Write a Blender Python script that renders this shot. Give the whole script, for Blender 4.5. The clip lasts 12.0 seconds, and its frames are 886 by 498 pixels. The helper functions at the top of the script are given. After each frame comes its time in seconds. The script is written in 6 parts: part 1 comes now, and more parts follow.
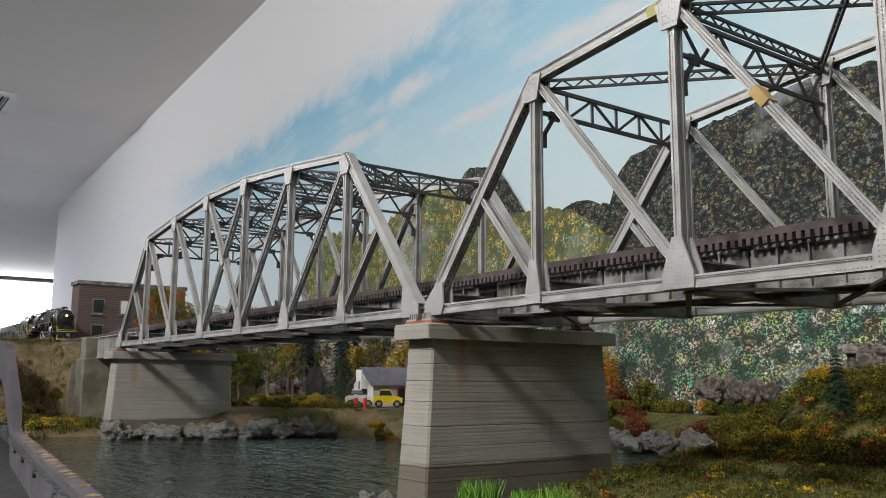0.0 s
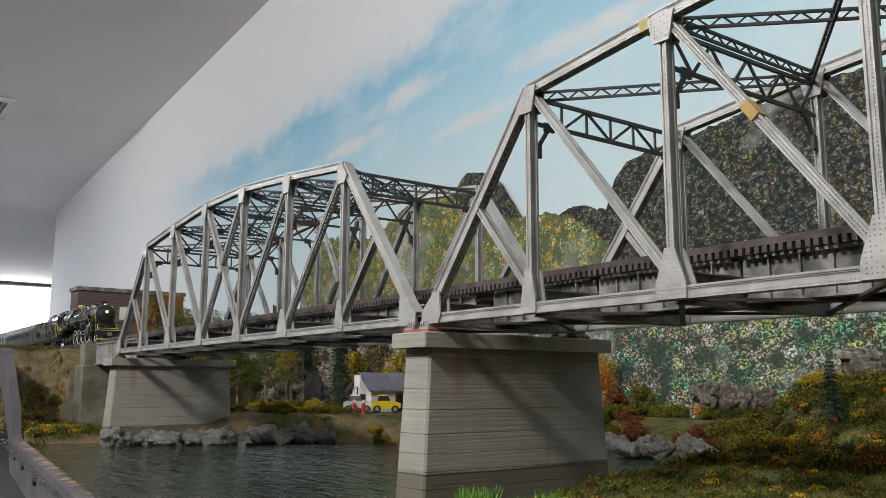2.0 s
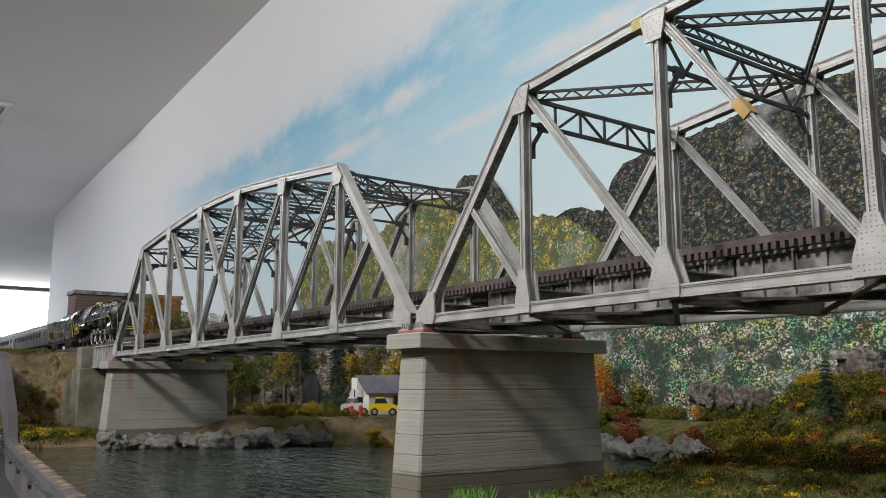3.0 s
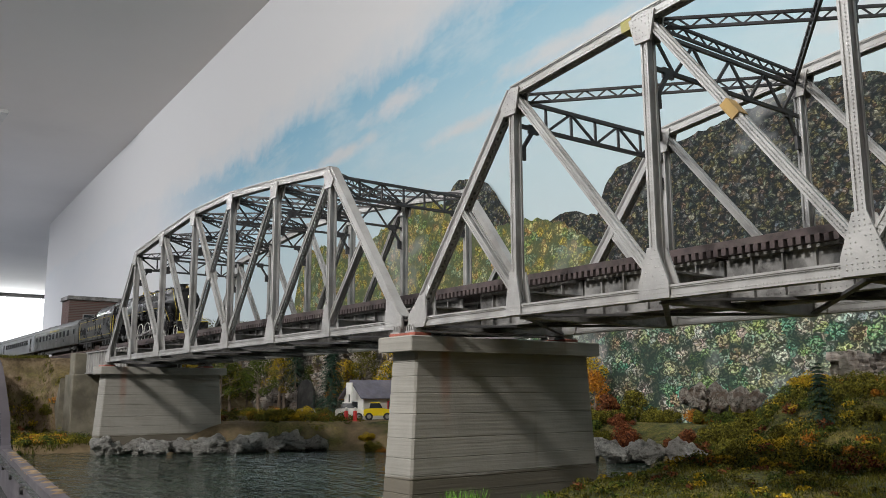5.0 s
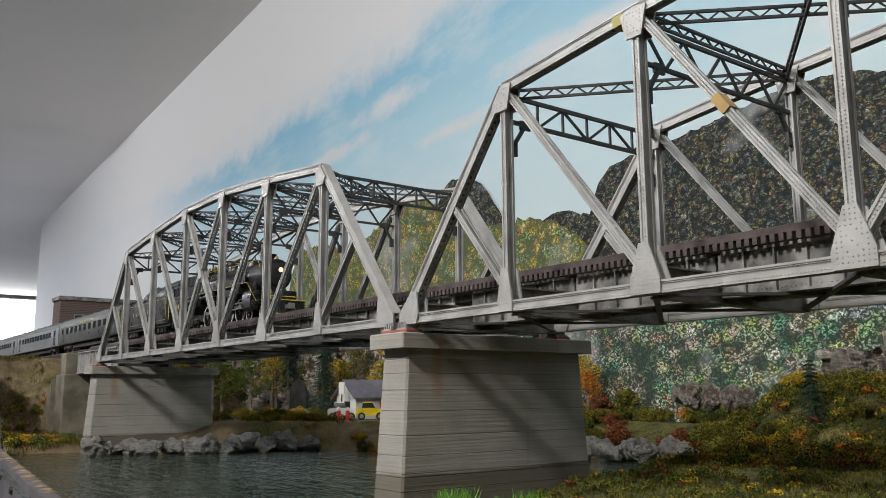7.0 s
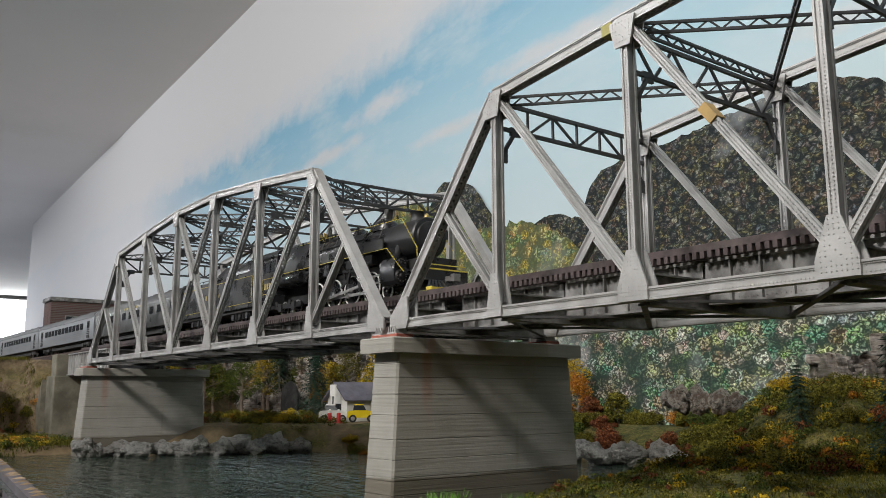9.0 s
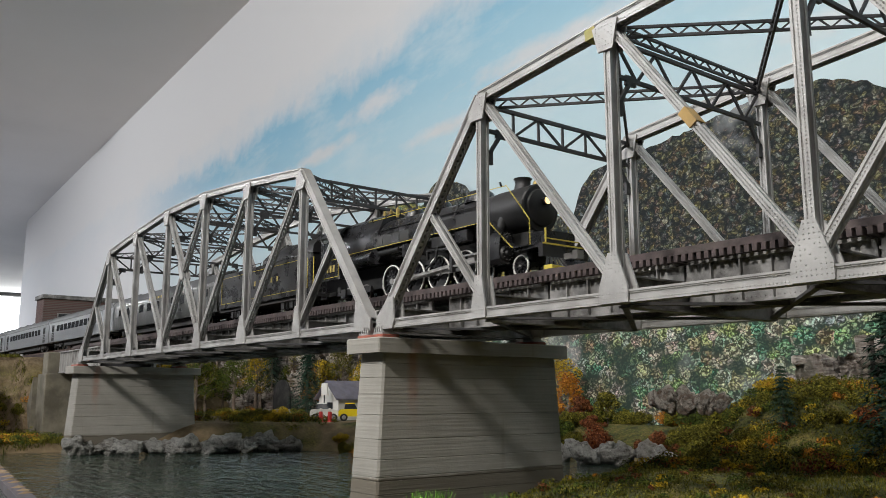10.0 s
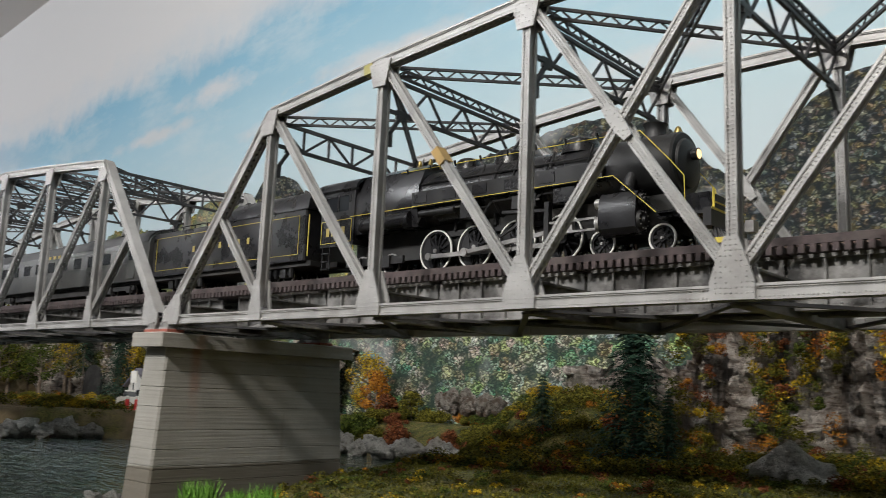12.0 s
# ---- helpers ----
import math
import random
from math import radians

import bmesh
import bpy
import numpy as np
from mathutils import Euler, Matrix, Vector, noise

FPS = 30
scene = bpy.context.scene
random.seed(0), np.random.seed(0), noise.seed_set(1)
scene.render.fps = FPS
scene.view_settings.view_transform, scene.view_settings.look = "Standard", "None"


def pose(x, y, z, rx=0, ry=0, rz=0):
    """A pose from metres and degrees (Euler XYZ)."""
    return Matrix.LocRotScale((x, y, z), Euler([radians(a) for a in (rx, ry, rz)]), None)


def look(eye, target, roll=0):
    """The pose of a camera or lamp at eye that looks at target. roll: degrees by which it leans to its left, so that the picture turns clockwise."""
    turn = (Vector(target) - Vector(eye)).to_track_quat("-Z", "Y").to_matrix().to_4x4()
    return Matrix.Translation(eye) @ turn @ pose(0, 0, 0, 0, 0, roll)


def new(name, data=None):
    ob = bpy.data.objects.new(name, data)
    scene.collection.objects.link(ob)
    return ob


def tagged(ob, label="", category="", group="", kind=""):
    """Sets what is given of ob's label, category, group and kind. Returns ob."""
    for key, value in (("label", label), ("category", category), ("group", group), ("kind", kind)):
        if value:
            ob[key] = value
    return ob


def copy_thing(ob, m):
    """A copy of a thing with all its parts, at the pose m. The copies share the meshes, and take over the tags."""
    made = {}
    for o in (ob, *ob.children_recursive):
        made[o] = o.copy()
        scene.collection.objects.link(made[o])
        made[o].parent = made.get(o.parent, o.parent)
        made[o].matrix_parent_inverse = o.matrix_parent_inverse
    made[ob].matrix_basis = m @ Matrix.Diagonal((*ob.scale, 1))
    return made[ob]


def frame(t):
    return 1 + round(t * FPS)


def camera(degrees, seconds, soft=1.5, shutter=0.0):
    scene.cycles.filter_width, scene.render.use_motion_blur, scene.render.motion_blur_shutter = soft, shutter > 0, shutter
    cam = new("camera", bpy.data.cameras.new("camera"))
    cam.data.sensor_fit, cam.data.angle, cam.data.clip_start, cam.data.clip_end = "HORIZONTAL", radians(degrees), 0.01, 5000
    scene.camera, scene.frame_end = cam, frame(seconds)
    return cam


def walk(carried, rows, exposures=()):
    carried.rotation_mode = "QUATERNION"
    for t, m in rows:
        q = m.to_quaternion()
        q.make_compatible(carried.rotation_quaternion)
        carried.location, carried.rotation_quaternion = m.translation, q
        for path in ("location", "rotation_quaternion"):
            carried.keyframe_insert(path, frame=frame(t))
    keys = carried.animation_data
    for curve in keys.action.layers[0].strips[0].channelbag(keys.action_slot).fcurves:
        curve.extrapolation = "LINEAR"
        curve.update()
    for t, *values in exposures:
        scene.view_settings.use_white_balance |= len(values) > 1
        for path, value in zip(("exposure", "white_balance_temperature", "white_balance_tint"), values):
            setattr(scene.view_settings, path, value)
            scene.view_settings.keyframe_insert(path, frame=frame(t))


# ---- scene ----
cam = camera(55.0, 12.0, soft=0.6, shutter=0.3)
PATH = [
    (0, 0.4043, -0.2822, -0.0433, 54.00, 8.86, 0.39),
    (0.5, 0.4049, -0.2839, -0.0431, 53.96, 8.93, 0.30),
    (1, 0.4054, -0.2860, -0.0405, 53.97, 8.97, 0.29),
    (1.5, 0.4073, -0.2856, -0.0403, 53.91, 9.00, 0.20),
    (2, 0.4093, -0.2849, -0.0405, 53.87, 9.06, 0.17),
    (2.5, 0.4098, -0.2826, -0.0420, 53.83, 9.18, 0.08),
    (3, 0.4102, -0.2824, -0.0420, 53.79, 9.29, 0.00),
    (5, 0.4111, -0.2796, -0.0434, 53.54, 9.65, -0.23),
    (5.5, 0.4110, -0.2792, -0.0454, 53.41, 9.62, -0.27),
    (6, 0.4109, -0.2782, -0.0459, 53.32, 9.62, -0.28),
    (6.5, 0.4101, -0.2781, -0.0452, 53.24, 9.68, -0.28),
    (7, 0.4104, -0.2778, -0.0457, 53.09, 9.73, -0.33),
    (9, 0.4136, -0.2786, -0.0441, 52.59, 9.82, -0.17),
    (9.5, 0.4153, -0.2772, -0.0443, 52.50, 9.82, -0.11),
    (10, 0.4193, -0.2761, -0.0431, 52.30, 9.71, 0.03),
    (10.5, 0.4257, -0.2733, -0.0441, 51.92, 9.58, 0.28),
    (11, 0.4351, -0.2713, -0.0433, 50.60, 9.42, 0.81),
    (11.5, 0.4554, -0.2734, -0.0400, 46.48, 9.34, 1.60),
    (12, 0.4734, -0.2742, -0.0391, 42.06, 9.51, 2.34),
]
walk(cam, [(t, pose(x, y, z, 90 + pitch, 0, yaw) @ pose(0, 0, 0, 0, 0, roll)) for t, x, y, z, yaw, pitch, roll in PATH])

# ---------------------------------------------------------------- light
world = bpy.data.worlds.new("world")
scene.world = world
world.use_nodes = True
world.node_tree.nodes["Background"].inputs[0].default_value = (0.75, 0.8, 0.85, 1)
world.node_tree.nodes["Background"].inputs[1].default_value = 0.3
scene.view_settings.exposure = -0.3

P, E, W = 0.0875, 0.008, 0.118          # panel length, end gap, truss spacing
SPAN = 7 * P
TRACK_Y, RAIL_Z = 0.059, 0.0218
WATER = -0.110
CEIL = 1.035


def wall_y(x):
    return 0.57 - 0.058 * (x + 0.25)


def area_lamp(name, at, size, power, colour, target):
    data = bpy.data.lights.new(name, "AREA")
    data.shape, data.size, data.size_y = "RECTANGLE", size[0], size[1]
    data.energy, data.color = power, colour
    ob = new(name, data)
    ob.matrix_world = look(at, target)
    return tagged(ob, "unseen white lamp at ceiling height, placed as key or fill", "ceiling lamp", "ceiling lamps", "")


# Key lamp, out of view; its place is inferred from the pier's shadow.
area_lamp("unseen_lamp", (0.29, -1.22, 0.98), (0.20, 0.20), 32.5, (1.0, 0.965, 0.91), (0.0, 0.1, 0.0))
# Unseen fill lamps, added to brighten the meadow and the right-hand rocks.
area_lamp("unseen_lamp", (0.30, -0.50, 1.0), (0.22, 0.22), 4.5, (1.0, 0.965, 0.91), (0.35, 0.15, 0.0))
area_lamp("unseen_lamp", (1.35, -1.15, 1.0), (0.5, 0.3), 4.5, (1.0, 0.965, 0.91), (0.35, 0.3, -0.05))
# Unseen fill lamps, added for the left side, backdrop and far ceiling.
area_lamp("unseen_lamp", (-0.9, -1.3, 1.0), (0.5, 0.12), 16, (0.95, 0.97, 1.0), (-0.9, 0.2, 0.2))
area_lamp("unseen_lamp", (-3.0, -1.3, 1.0), (0.5, 0.12), 34, (0.95, 0.97, 1.0), (-3.0, 0.2, 0.2))
area_lamp("unseen_lamp", (-6.2, -0.6, 1.0), (0.6, 0.3), 90, (0.95, 0.97, 1.0), (-6.2, -0.6, -1.0))


# ---------------------------------------------------------------- mesh helpers
class MB:
    """Collects vertices and faces of one mesh."""

    def __init__(self):
        self.v, self.f = [], []

    def add(self, verts, faces):
        n = len(self.v)
        self.v += [tuple(p) for p in verts]
        self.f += [tuple(i + n for i in f) for f in faces]

    def hexa(self, c):
        self.add(c, [(0, 3, 2, 1), (4, 5, 6, 7), (0, 1, 5, 4), (1, 2, 6, 5), (2, 3, 7, 6), (3, 0, 4, 7)])

    def box(self, x0, x1, y0, y1, z0, z1):
        self.hexa([(x0, y0, z0), (x1, y0, z0), (x1, y1, z0), (x0, y1, z0), (x0, y0, z1), (x1, y0, z1), (x1, y1, z1), (x0, y1, z1)])

    def bevel_box(self, x0, x1, y0, y1, z0, z1, b):
        """A box with its four upright and its upper edges chamfered."""
        def ring(z, i, c):
            a0, a1, b0, b1 = x0 + i, x1 - i, y0 + i, y1 - i
            return [(a0 + c, b0, z), (a1 - c, b0, z), (a1, b0 + c, z), (a1, b1 - c, z), (a1 - c, b1, z), (a0 + c, b1, z), (a0, b1 - c, z), (a0, b0 + c, z)]
        self.loft([ring(z0, 0, b), ring(z1 - b, 0, b), ring(z1, b, b)])

    def loft(self, rings, caps=True):
        n = len(rings[0])
        faces = [(k * n + i, k * n + (i + 1) % n, (k + 1) * n + (i + 1) % n, (k + 1) * n + i) for k in range(len(rings) - 1) for i in range(n)]
        if caps:
            faces += [tuple(range(n))[::-1], tuple(range((len(rings) - 1) * n, len(rings) * n))]
        self.add([p for r in rings for p in r], faces)

    def beam(self, p, q, wide, deep, axis=(0, 1, 0)):
        """A bar from p to q: deep along axis, wide across it."""
        p, q, a = Vector(p), Vector(q), Vector(axis)
        n = (q - p).cross(a).normalized() * wide / 2
        a = n.cross(q - p).normalized() * deep / 2
        self.hexa([p - n - a, p + n - a, p + n + a, p - n + a, q - n - a, q + n - a, q + n + a, q - n + a])

    def tube(self, p, q, r0, r1=None, n=10, caps=True):
        p, q = Vector(p), Vector(q)
        r1 = r0 if r1 is None else r1
        d = (q - p).normalized()
        u = d.orthogonal().normalized()
        w = d.cross(u)
        ring = lambda c, r: [c + (u * math.cos(2 * math.pi * i / n) + w * math.sin(2 * math.pi * i / n)) * r for i in range(n)]
        self.loft([ring(p, r0), ring(q, r1)], caps)

    def lathe_x(self, prof, y, z, n=28):
        """A turned body along x, from (x, radius) pairs."""
        self.loft([[(x, y + r * math.cos(2 * math.pi * i / n), z + r * math.sin(2 * math.pi * i / n)) for i in range(n)] for x, r in prof])

    def lathe_z(self, prof, x, y, n=20):
        self.loft([[(x + r * math.cos(2 * math.pi * i / n), y + r * math.sin(2 * math.pi * i / n), z) for i in range(n)] for z, r in prof])

    def plate(self, outline, y0, y1):
        """An upright plate from an (x, z) outline, between y0 and y1."""
        self.loft([[(x, y0, z) for x, z in outline], [(x, y1, z) for x, z in outline]])

    def rivet(self, p, r=0.00044, h=0.00034):
        x, y, z = p
        self.add([(x - r, y, z), (x, y, z - r), (x + r, y, z), (x, y, z + r), (x, y - h, z)], [(0, 1, 4), (1, 2, 4), (2, 3, 4), (3, 0, 4)])

    def ring_torus(self, c, r, t, wide, n=28):
        """A wheel tyre about y."""
        x, y, z = c
        prof = [(r - t, -wide / 2), (r, -wide / 2), (r, wide / 2), (r - t, wide / 2)]
        V = [(x + a * math.cos(2 * math.pi * i / n), y + b, z + a * math.sin(2 * math.pi * i / n)) for i in range(n) for a, b in prof]
        self.add(V, [(i * 4 + j, i * 4 + (j + 1) % 4, ((i + 1) % n) * 4 + (j + 1) % 4, ((i + 1) % n) * 4 + j) for i in range(n) for j in range(4)])

    def mesh(self, name, mat, smooth=None):
        m = bpy.data.meshes.new(name)
        m.from_pydata(self.v, [], self.f)
        m.validate()
        b = bmesh.new()
        b.from_mesh(m)
        bmesh.ops.recalc_face_normals(b, faces=b.faces)
        b.to_mesh(m)
        b.free()
        if mat:
            m.materials.append(mat)
        if smooth:
            m.polygons.foreach_set("use_smooth", [True] * len(m.polygons))
            m.set_sharp_from_angle(angle=radians(smooth))
        return m


def part(name, mb, mat=None, parent=None, label="", smooth=None, at=None):
    ob = new(name, mb.mesh(name, mat, smooth) if isinstance(mb, MB) else mb)
    if parent:
        ob.parent = parent
    if at:
        ob.matrix_basis = at
    return tagged(ob, label)


def thing(name, label, category, group="", at=None, kind=""):
    ob = new(name)
    ob.empty_display_size = 0.02
    if at:
        ob.matrix_basis = at
    return tagged(ob, label, category, group, kind)


def fbm(x, y, z=0.0, s=1.0, o=4):
    return noise.fractal(Vector((x * s, y * s, z * s)), 1.0, 2.0, o)


def sstep(a, b, x):
    t = min(1.0, max(0.0, (x - a) / (b - a)))
    return t * t * (3 - 2 * t)


# ---------------------------------------------------------------- materials
class Mat:
    """A node material built step by step."""

    def __init__(self, name, rough=0.6, metal=0.0, spec=0.5):
        self.m = bpy.data.materials.new(name)
        self.m.use_nodes = True
        self.t = self.m.node_tree
        self.b = self.t.nodes["Principled BSDF"]
        self.b.inputs["Roughness"].default_value = rough
        self.b.inputs["Metallic"].default_value = metal
        self.b.inputs["Specular IOR Level"].default_value = spec

    def n(self, kind, **kw):
        node = self.t.nodes.new("ShaderNode" + kind)
        for k, v in kw.items():
            if k in ("operation", "blend_type", "data_type", "feature", "wave_type", "bands_direction", "noise_dimensions", "voronoi_dimensions"):
                if k == "operation":
                    node.operation = v
                elif k == "blend_type":
                    node.blend_type = v
                elif k == "data_type":
                    node.data_type = v
                elif k == "feature":
                    node.feature = v
                elif k == "wave_type":
                    node.wave_type = v
                elif k == "bands_direction":
                    node.bands_direction = v
            else:
                self.put(node.inputs[k.replace("_", " ")], v)
        return node

    def put(self, socket, v):
        if isinstance(v, bpy.types.NodeSocket):
            self.t.links.new(v, socket)
        elif isinstance(v, tuple) and len(v) == 3 and socket.type == "RGBA":
            socket.default_value = (*v, 1)
        else:
            socket.default_value = v

    def coord(self, kind="Object"):
        return self.n("TexCoord").outputs[kind]

    def scaled(self, sx, sy, sz, kind="Object", rot=(0, 0, 0)):
        mp = self.n("Mapping")
        self.put(mp.inputs["Vector"], self.coord(kind))
        mp.inputs["Scale"].default_value = (sx, sy, sz)
        mp.inputs["Rotation"].default_value = rot
        return mp.outputs[0]

    def noise(self, scale, detail=4.0, vec=None, rough=0.55):
        return self.n("TexNoise", Vector=vec or self.coord(), Scale=scale, Detail=detail, Roughness=rough).outputs[0]

    def voro(self, scale, vec=None, feature="F1", out=0):
        return self.n("TexVoronoi", feature=feature, Vector=vec or self.coord(), Scale=scale).outputs[out]

    def ramp(self, fac, stops, hard=False):
        r = self.n("ValToRGB", Fac=fac)
        e = r.color_ramp.elements
        r.color_ramp.interpolation = "CONSTANT" if hard else "LINEAR"
        while len(e) < len(stops):
            e.new(0.5)
        for el, (pos, c) in zip(e, stops):
            el.position, el.color = pos, (*c, 1) if isinstance(c, tuple) else (c, c, c, 1)
        return r.outputs[0]

    def mix(self, fac, a, b, how="MIX"):
        node = self.n("MixRGB", blend_type=how, Fac=fac, Color1=a, Color2=b)
        return node.outputs[0]

    def math(self, op, a, b=0.0):
        node = self.t.nodes.new("ShaderNodeMath")
        node.operation = op
        self.put(node.inputs[0], a)
        self.put(node.inputs[1], b)
        return node.outputs[0]

    def axis(self, i, kind="Object"):
        return self.n("SeparateXYZ", Vector=self.coord(kind)).outputs[i]

    def bump(self, height, dist, strength=1.0):
        node = self.n("Bump", Height=height, Distance=dist, Strength=strength)
        self.put(self.b.inputs["Normal"], node.outputs[0])

    def done(self, colour, rough=None):
        self.put(self.b.inputs["Base Color"], colour)
        if rough is not None:
            self.put(self.b.inputs["Roughness"], rough)
        return self.m


def mat_paint(name, base, rough=0.5, var=0.25, metal=0.0, scale=60, dirt=(0.12, 0.11, 0.1), amount=0.35):
    """Painted surface with cloudy tone, specks and grime."""
    k = Mat(name, rough, metal)
    a = k.noise(scale, 5)
    tone = k.ramp(a, [(0.36, tuple(c * (1 - var) for c in base)), (0.64, tuple(min(1, c * (1 + var)) for c in base))])
    g = k.ramp(k.noise(scale * 0.35, 6, rough=0.7), [(0.48, 0.0), (0.62, 1.0)])
    c = k.mix(k.math("MULTIPLY", g, amount), tone, dirt)
    k.bump(k.noise(scale * 12, 3), 0.0002, 0.4)
    return k.done(c, k.ramp(a, [(0.3, max(0.05, rough - 0.1)), (0.7, min(1, rough + 0.12))]))


STEEL = mat_paint("bridge_grey_paint", (0.40, 0.395, 0.39), 0.42, 0.13, 0.25, 70, (0.2, 0.18, 0.16), 0.35)
# Same bridge steel; the shade inside the truss is put into its colour.
STEEL_SHADED = mat_paint("bridge_grey_shaded", (0.055, 0.055, 0.06), 0.5, 0.2, 0.2, 80, (0.08, 0.07, 0.06), 0.4)
# Girder grey with heavy grime; its base also carries the shade under the deck.
STRINGER = mat_paint("weathered_shaded_girder_grey", (0.21, 0.205, 0.20), 0.5, 0.4, 0.15, 90, (0.04, 0.036, 0.033), 0.9)
TIMBER = mat_paint("dark_tie_timber", (0.062, 0.046, 0.047), 0.8, 0.35, 0, 160, (0.12, 0.1, 0.09), 0.4)
RAIL = mat_paint("rusty_rail", (0.16, 0.11, 0.09), 0.45, 0.3, 0.5, 200, (0.08, 0.05, 0.04), 0.5)
BLACK = mat_paint("engine_black", (0.015, 0.015, 0.017), 0.28, 0.3, 0.0, 60, (0.03, 0.027, 0.025), 0.25)
SMOKEBOX = mat_paint("graphite_black", (0.017, 0.017, 0.018), 0.45, 0.3, 0.1, 60, (0.03, 0.027, 0.025), 0.25)
RODS = mat_paint("bright_rod_steel", (0.42, 0.41, 0.4), 0.35, 0.2, 0.7, 120, (0.12, 0.1, 0.09), 0.3)
WHITE = mat_paint("white_tyre_paint", (0.8, 0.79, 0.75), 0.5, 0.06, 0, 120, (0.5, 0.47, 0.42), 0.2)
YELLOW = mat_paint("yellow_striping", (0.62, 0.50, 0.07), 0.5, 0.1, 0, 120, (0.5, 0.35, 0.05), 0.2)
GOLD = mat_paint("gold_lettering", (0.42, 0.33, 0.10), 0.5, 0.1, 0, 120, (0.5, 0.35, 0.05), 0.2)
BRASS = mat_paint("dull_brass", (0.5, 0.38, 0.14), 0.35, 0.2, 0.8, 120, (0.2, 0.14, 0.06), 0.3)
TAPE = mat_paint("ochre_tape", (0.38, 0.245, 0.08), 0.6, 0.2, 0, 90, (0.3, 0.2, 0.08), 0.4)
TAPE2 = mat_paint("olive_tape", (0.33, 0.33, 0.10), 0.6, 0.25, 0, 90, (0.4, 0.3, 0.12), 0.5)
REDSHOE = mat_paint("red_bearing_paint", (0.33, 0.09, 0.06), 0.6, 0.25, 0, 120, (0.15, 0.08, 0.06), 0.5)
CREAM = mat_paint("white_siding", (0.75, 0.73, 0.68), 0.6, 0.06, 0, 50, (0.5, 0.45, 0.4), 0.2)
REDSIGN = mat_paint("red_sign_paint", (0.6, 0.05, 0.045), 0.5, 0.1, 0, 60, (0.3, 0.05, 0.04), 0.2)
SLATE = mat_paint("slate_roof", (0.16, 0.15, 0.19), 0.7, 0.2, 0, 120, (0.25, 0.22, 0.22), 0.3)
CARYELLOW = mat_paint("yellow_car_paint", (0.8, 0.6, 0.02), 0.25, 0.04, 0, 60, (0.7, 0.5, 0.05), 0.1)
CARDARK = mat_paint("dark_coach_paint", (0.045, 0.048, 0.045), 0.36, 0.25, 0.05, 60, (0.09, 0.085, 0.08), 0.4)
CARSILVER = mat_paint("silver_coach_paint", (0.25, 0.265, 0.28), 0.45, 0.15, 0.25, 60, (0.2, 0.2, 0.2), 0.3)
ROOFGREY = mat_paint("sooty_roof_grey", (0.075, 0.077, 0.08), 0.6, 0.25, 0, 60, (0.04, 0.04, 0.04), 0.4)
# Mottled abutment concrete, base darkened to hold the shade beside the bank.
WEATHERED_SHADED = mat_paint("weathered_shaded_concrete", (0.17, 0.155, 0.12), 0.9, 0.3, 0, 40, (0.07, 0.065, 0.04), 0.6)
UNDER = mat_paint("underframe_black", (0.018, 0.018, 0.018), 0.7, 0.3, 0, 100, (0.06, 0.05, 0.045), 0.4)
BOARD = mat_paint("grey_fascia_paint", (0.085, 0.075, 0.086), 0.55, 0.12, 0, 25, (0.2, 0.18, 0.18), 0.3)
RAWWOOD = mat_paint("raw_plywood_edge", (0.24, 0.175, 0.11), 0.8, 0.3, 0, 150, (0.25, 0.18, 0.1), 0.5)
SCREW = mat_paint("dark_screw_steel", (0.06, 0.06, 0.06), 0.4, 0.2, 0.7, 200)
CEILING = mat_paint("ceiling_paint", (0.78, 0.755, 0.73), 0.9, 0.025, 0, 1.2, (0.5, 0.48, 0.46), 0.15)
ROOMWALL = mat_paint("room_wall_paint", (0.11, 0.108, 0.105), 0.9, 0.04, 0, 1.5, (0.4, 0.4, 0.4), 0.2)
FLOOR = mat_paint("grey_floor_tiles", (0.26, 0.28, 0.33), 0.5, 0.2, 0, 3, (0.2, 0.22, 0.3), 0.5)
VENT = mat_paint("white_vent_metal", (0.7, 0.7, 0.68), 0.5, 0.04, 0, 20)
TRUNK = mat_paint("bark", (0.16, 0.12, 0.09), 0.9, 0.4, 0, 200, (0.3, 0.28, 0.24), 0.4)
# Near-black colour that stands for the shade inside hollows.
HOLLOW_SHADE = mat_paint("black_hollow_shade", (0.01, 0.01, 0.01), 0.9, 0.2)


def mat_glow(name, colour, strength):
    k = Mat(name, 0.4)
    k.put(k.b.inputs["Emission Color"], colour)
    k.b.inputs["Emission Strength"].default_value = strength
    return k.done(colour)


HEADLIGHT = mat_glow("lit_headlight_lens", (1.0, 0.70, 0.34), 2.0)
DAYLIGHT = mat_glow("bright_daylight", (0.95, 0.98, 1.0), 7.0)


def mat_glass(name):
    k = Mat(name, 0.12)
    return k.done(k.mix(k.noise(30, 2), (0.02, 0.022, 0.025), (0.035, 0.04, 0.045)))


GLASS = mat_glass("dark_window_glass")


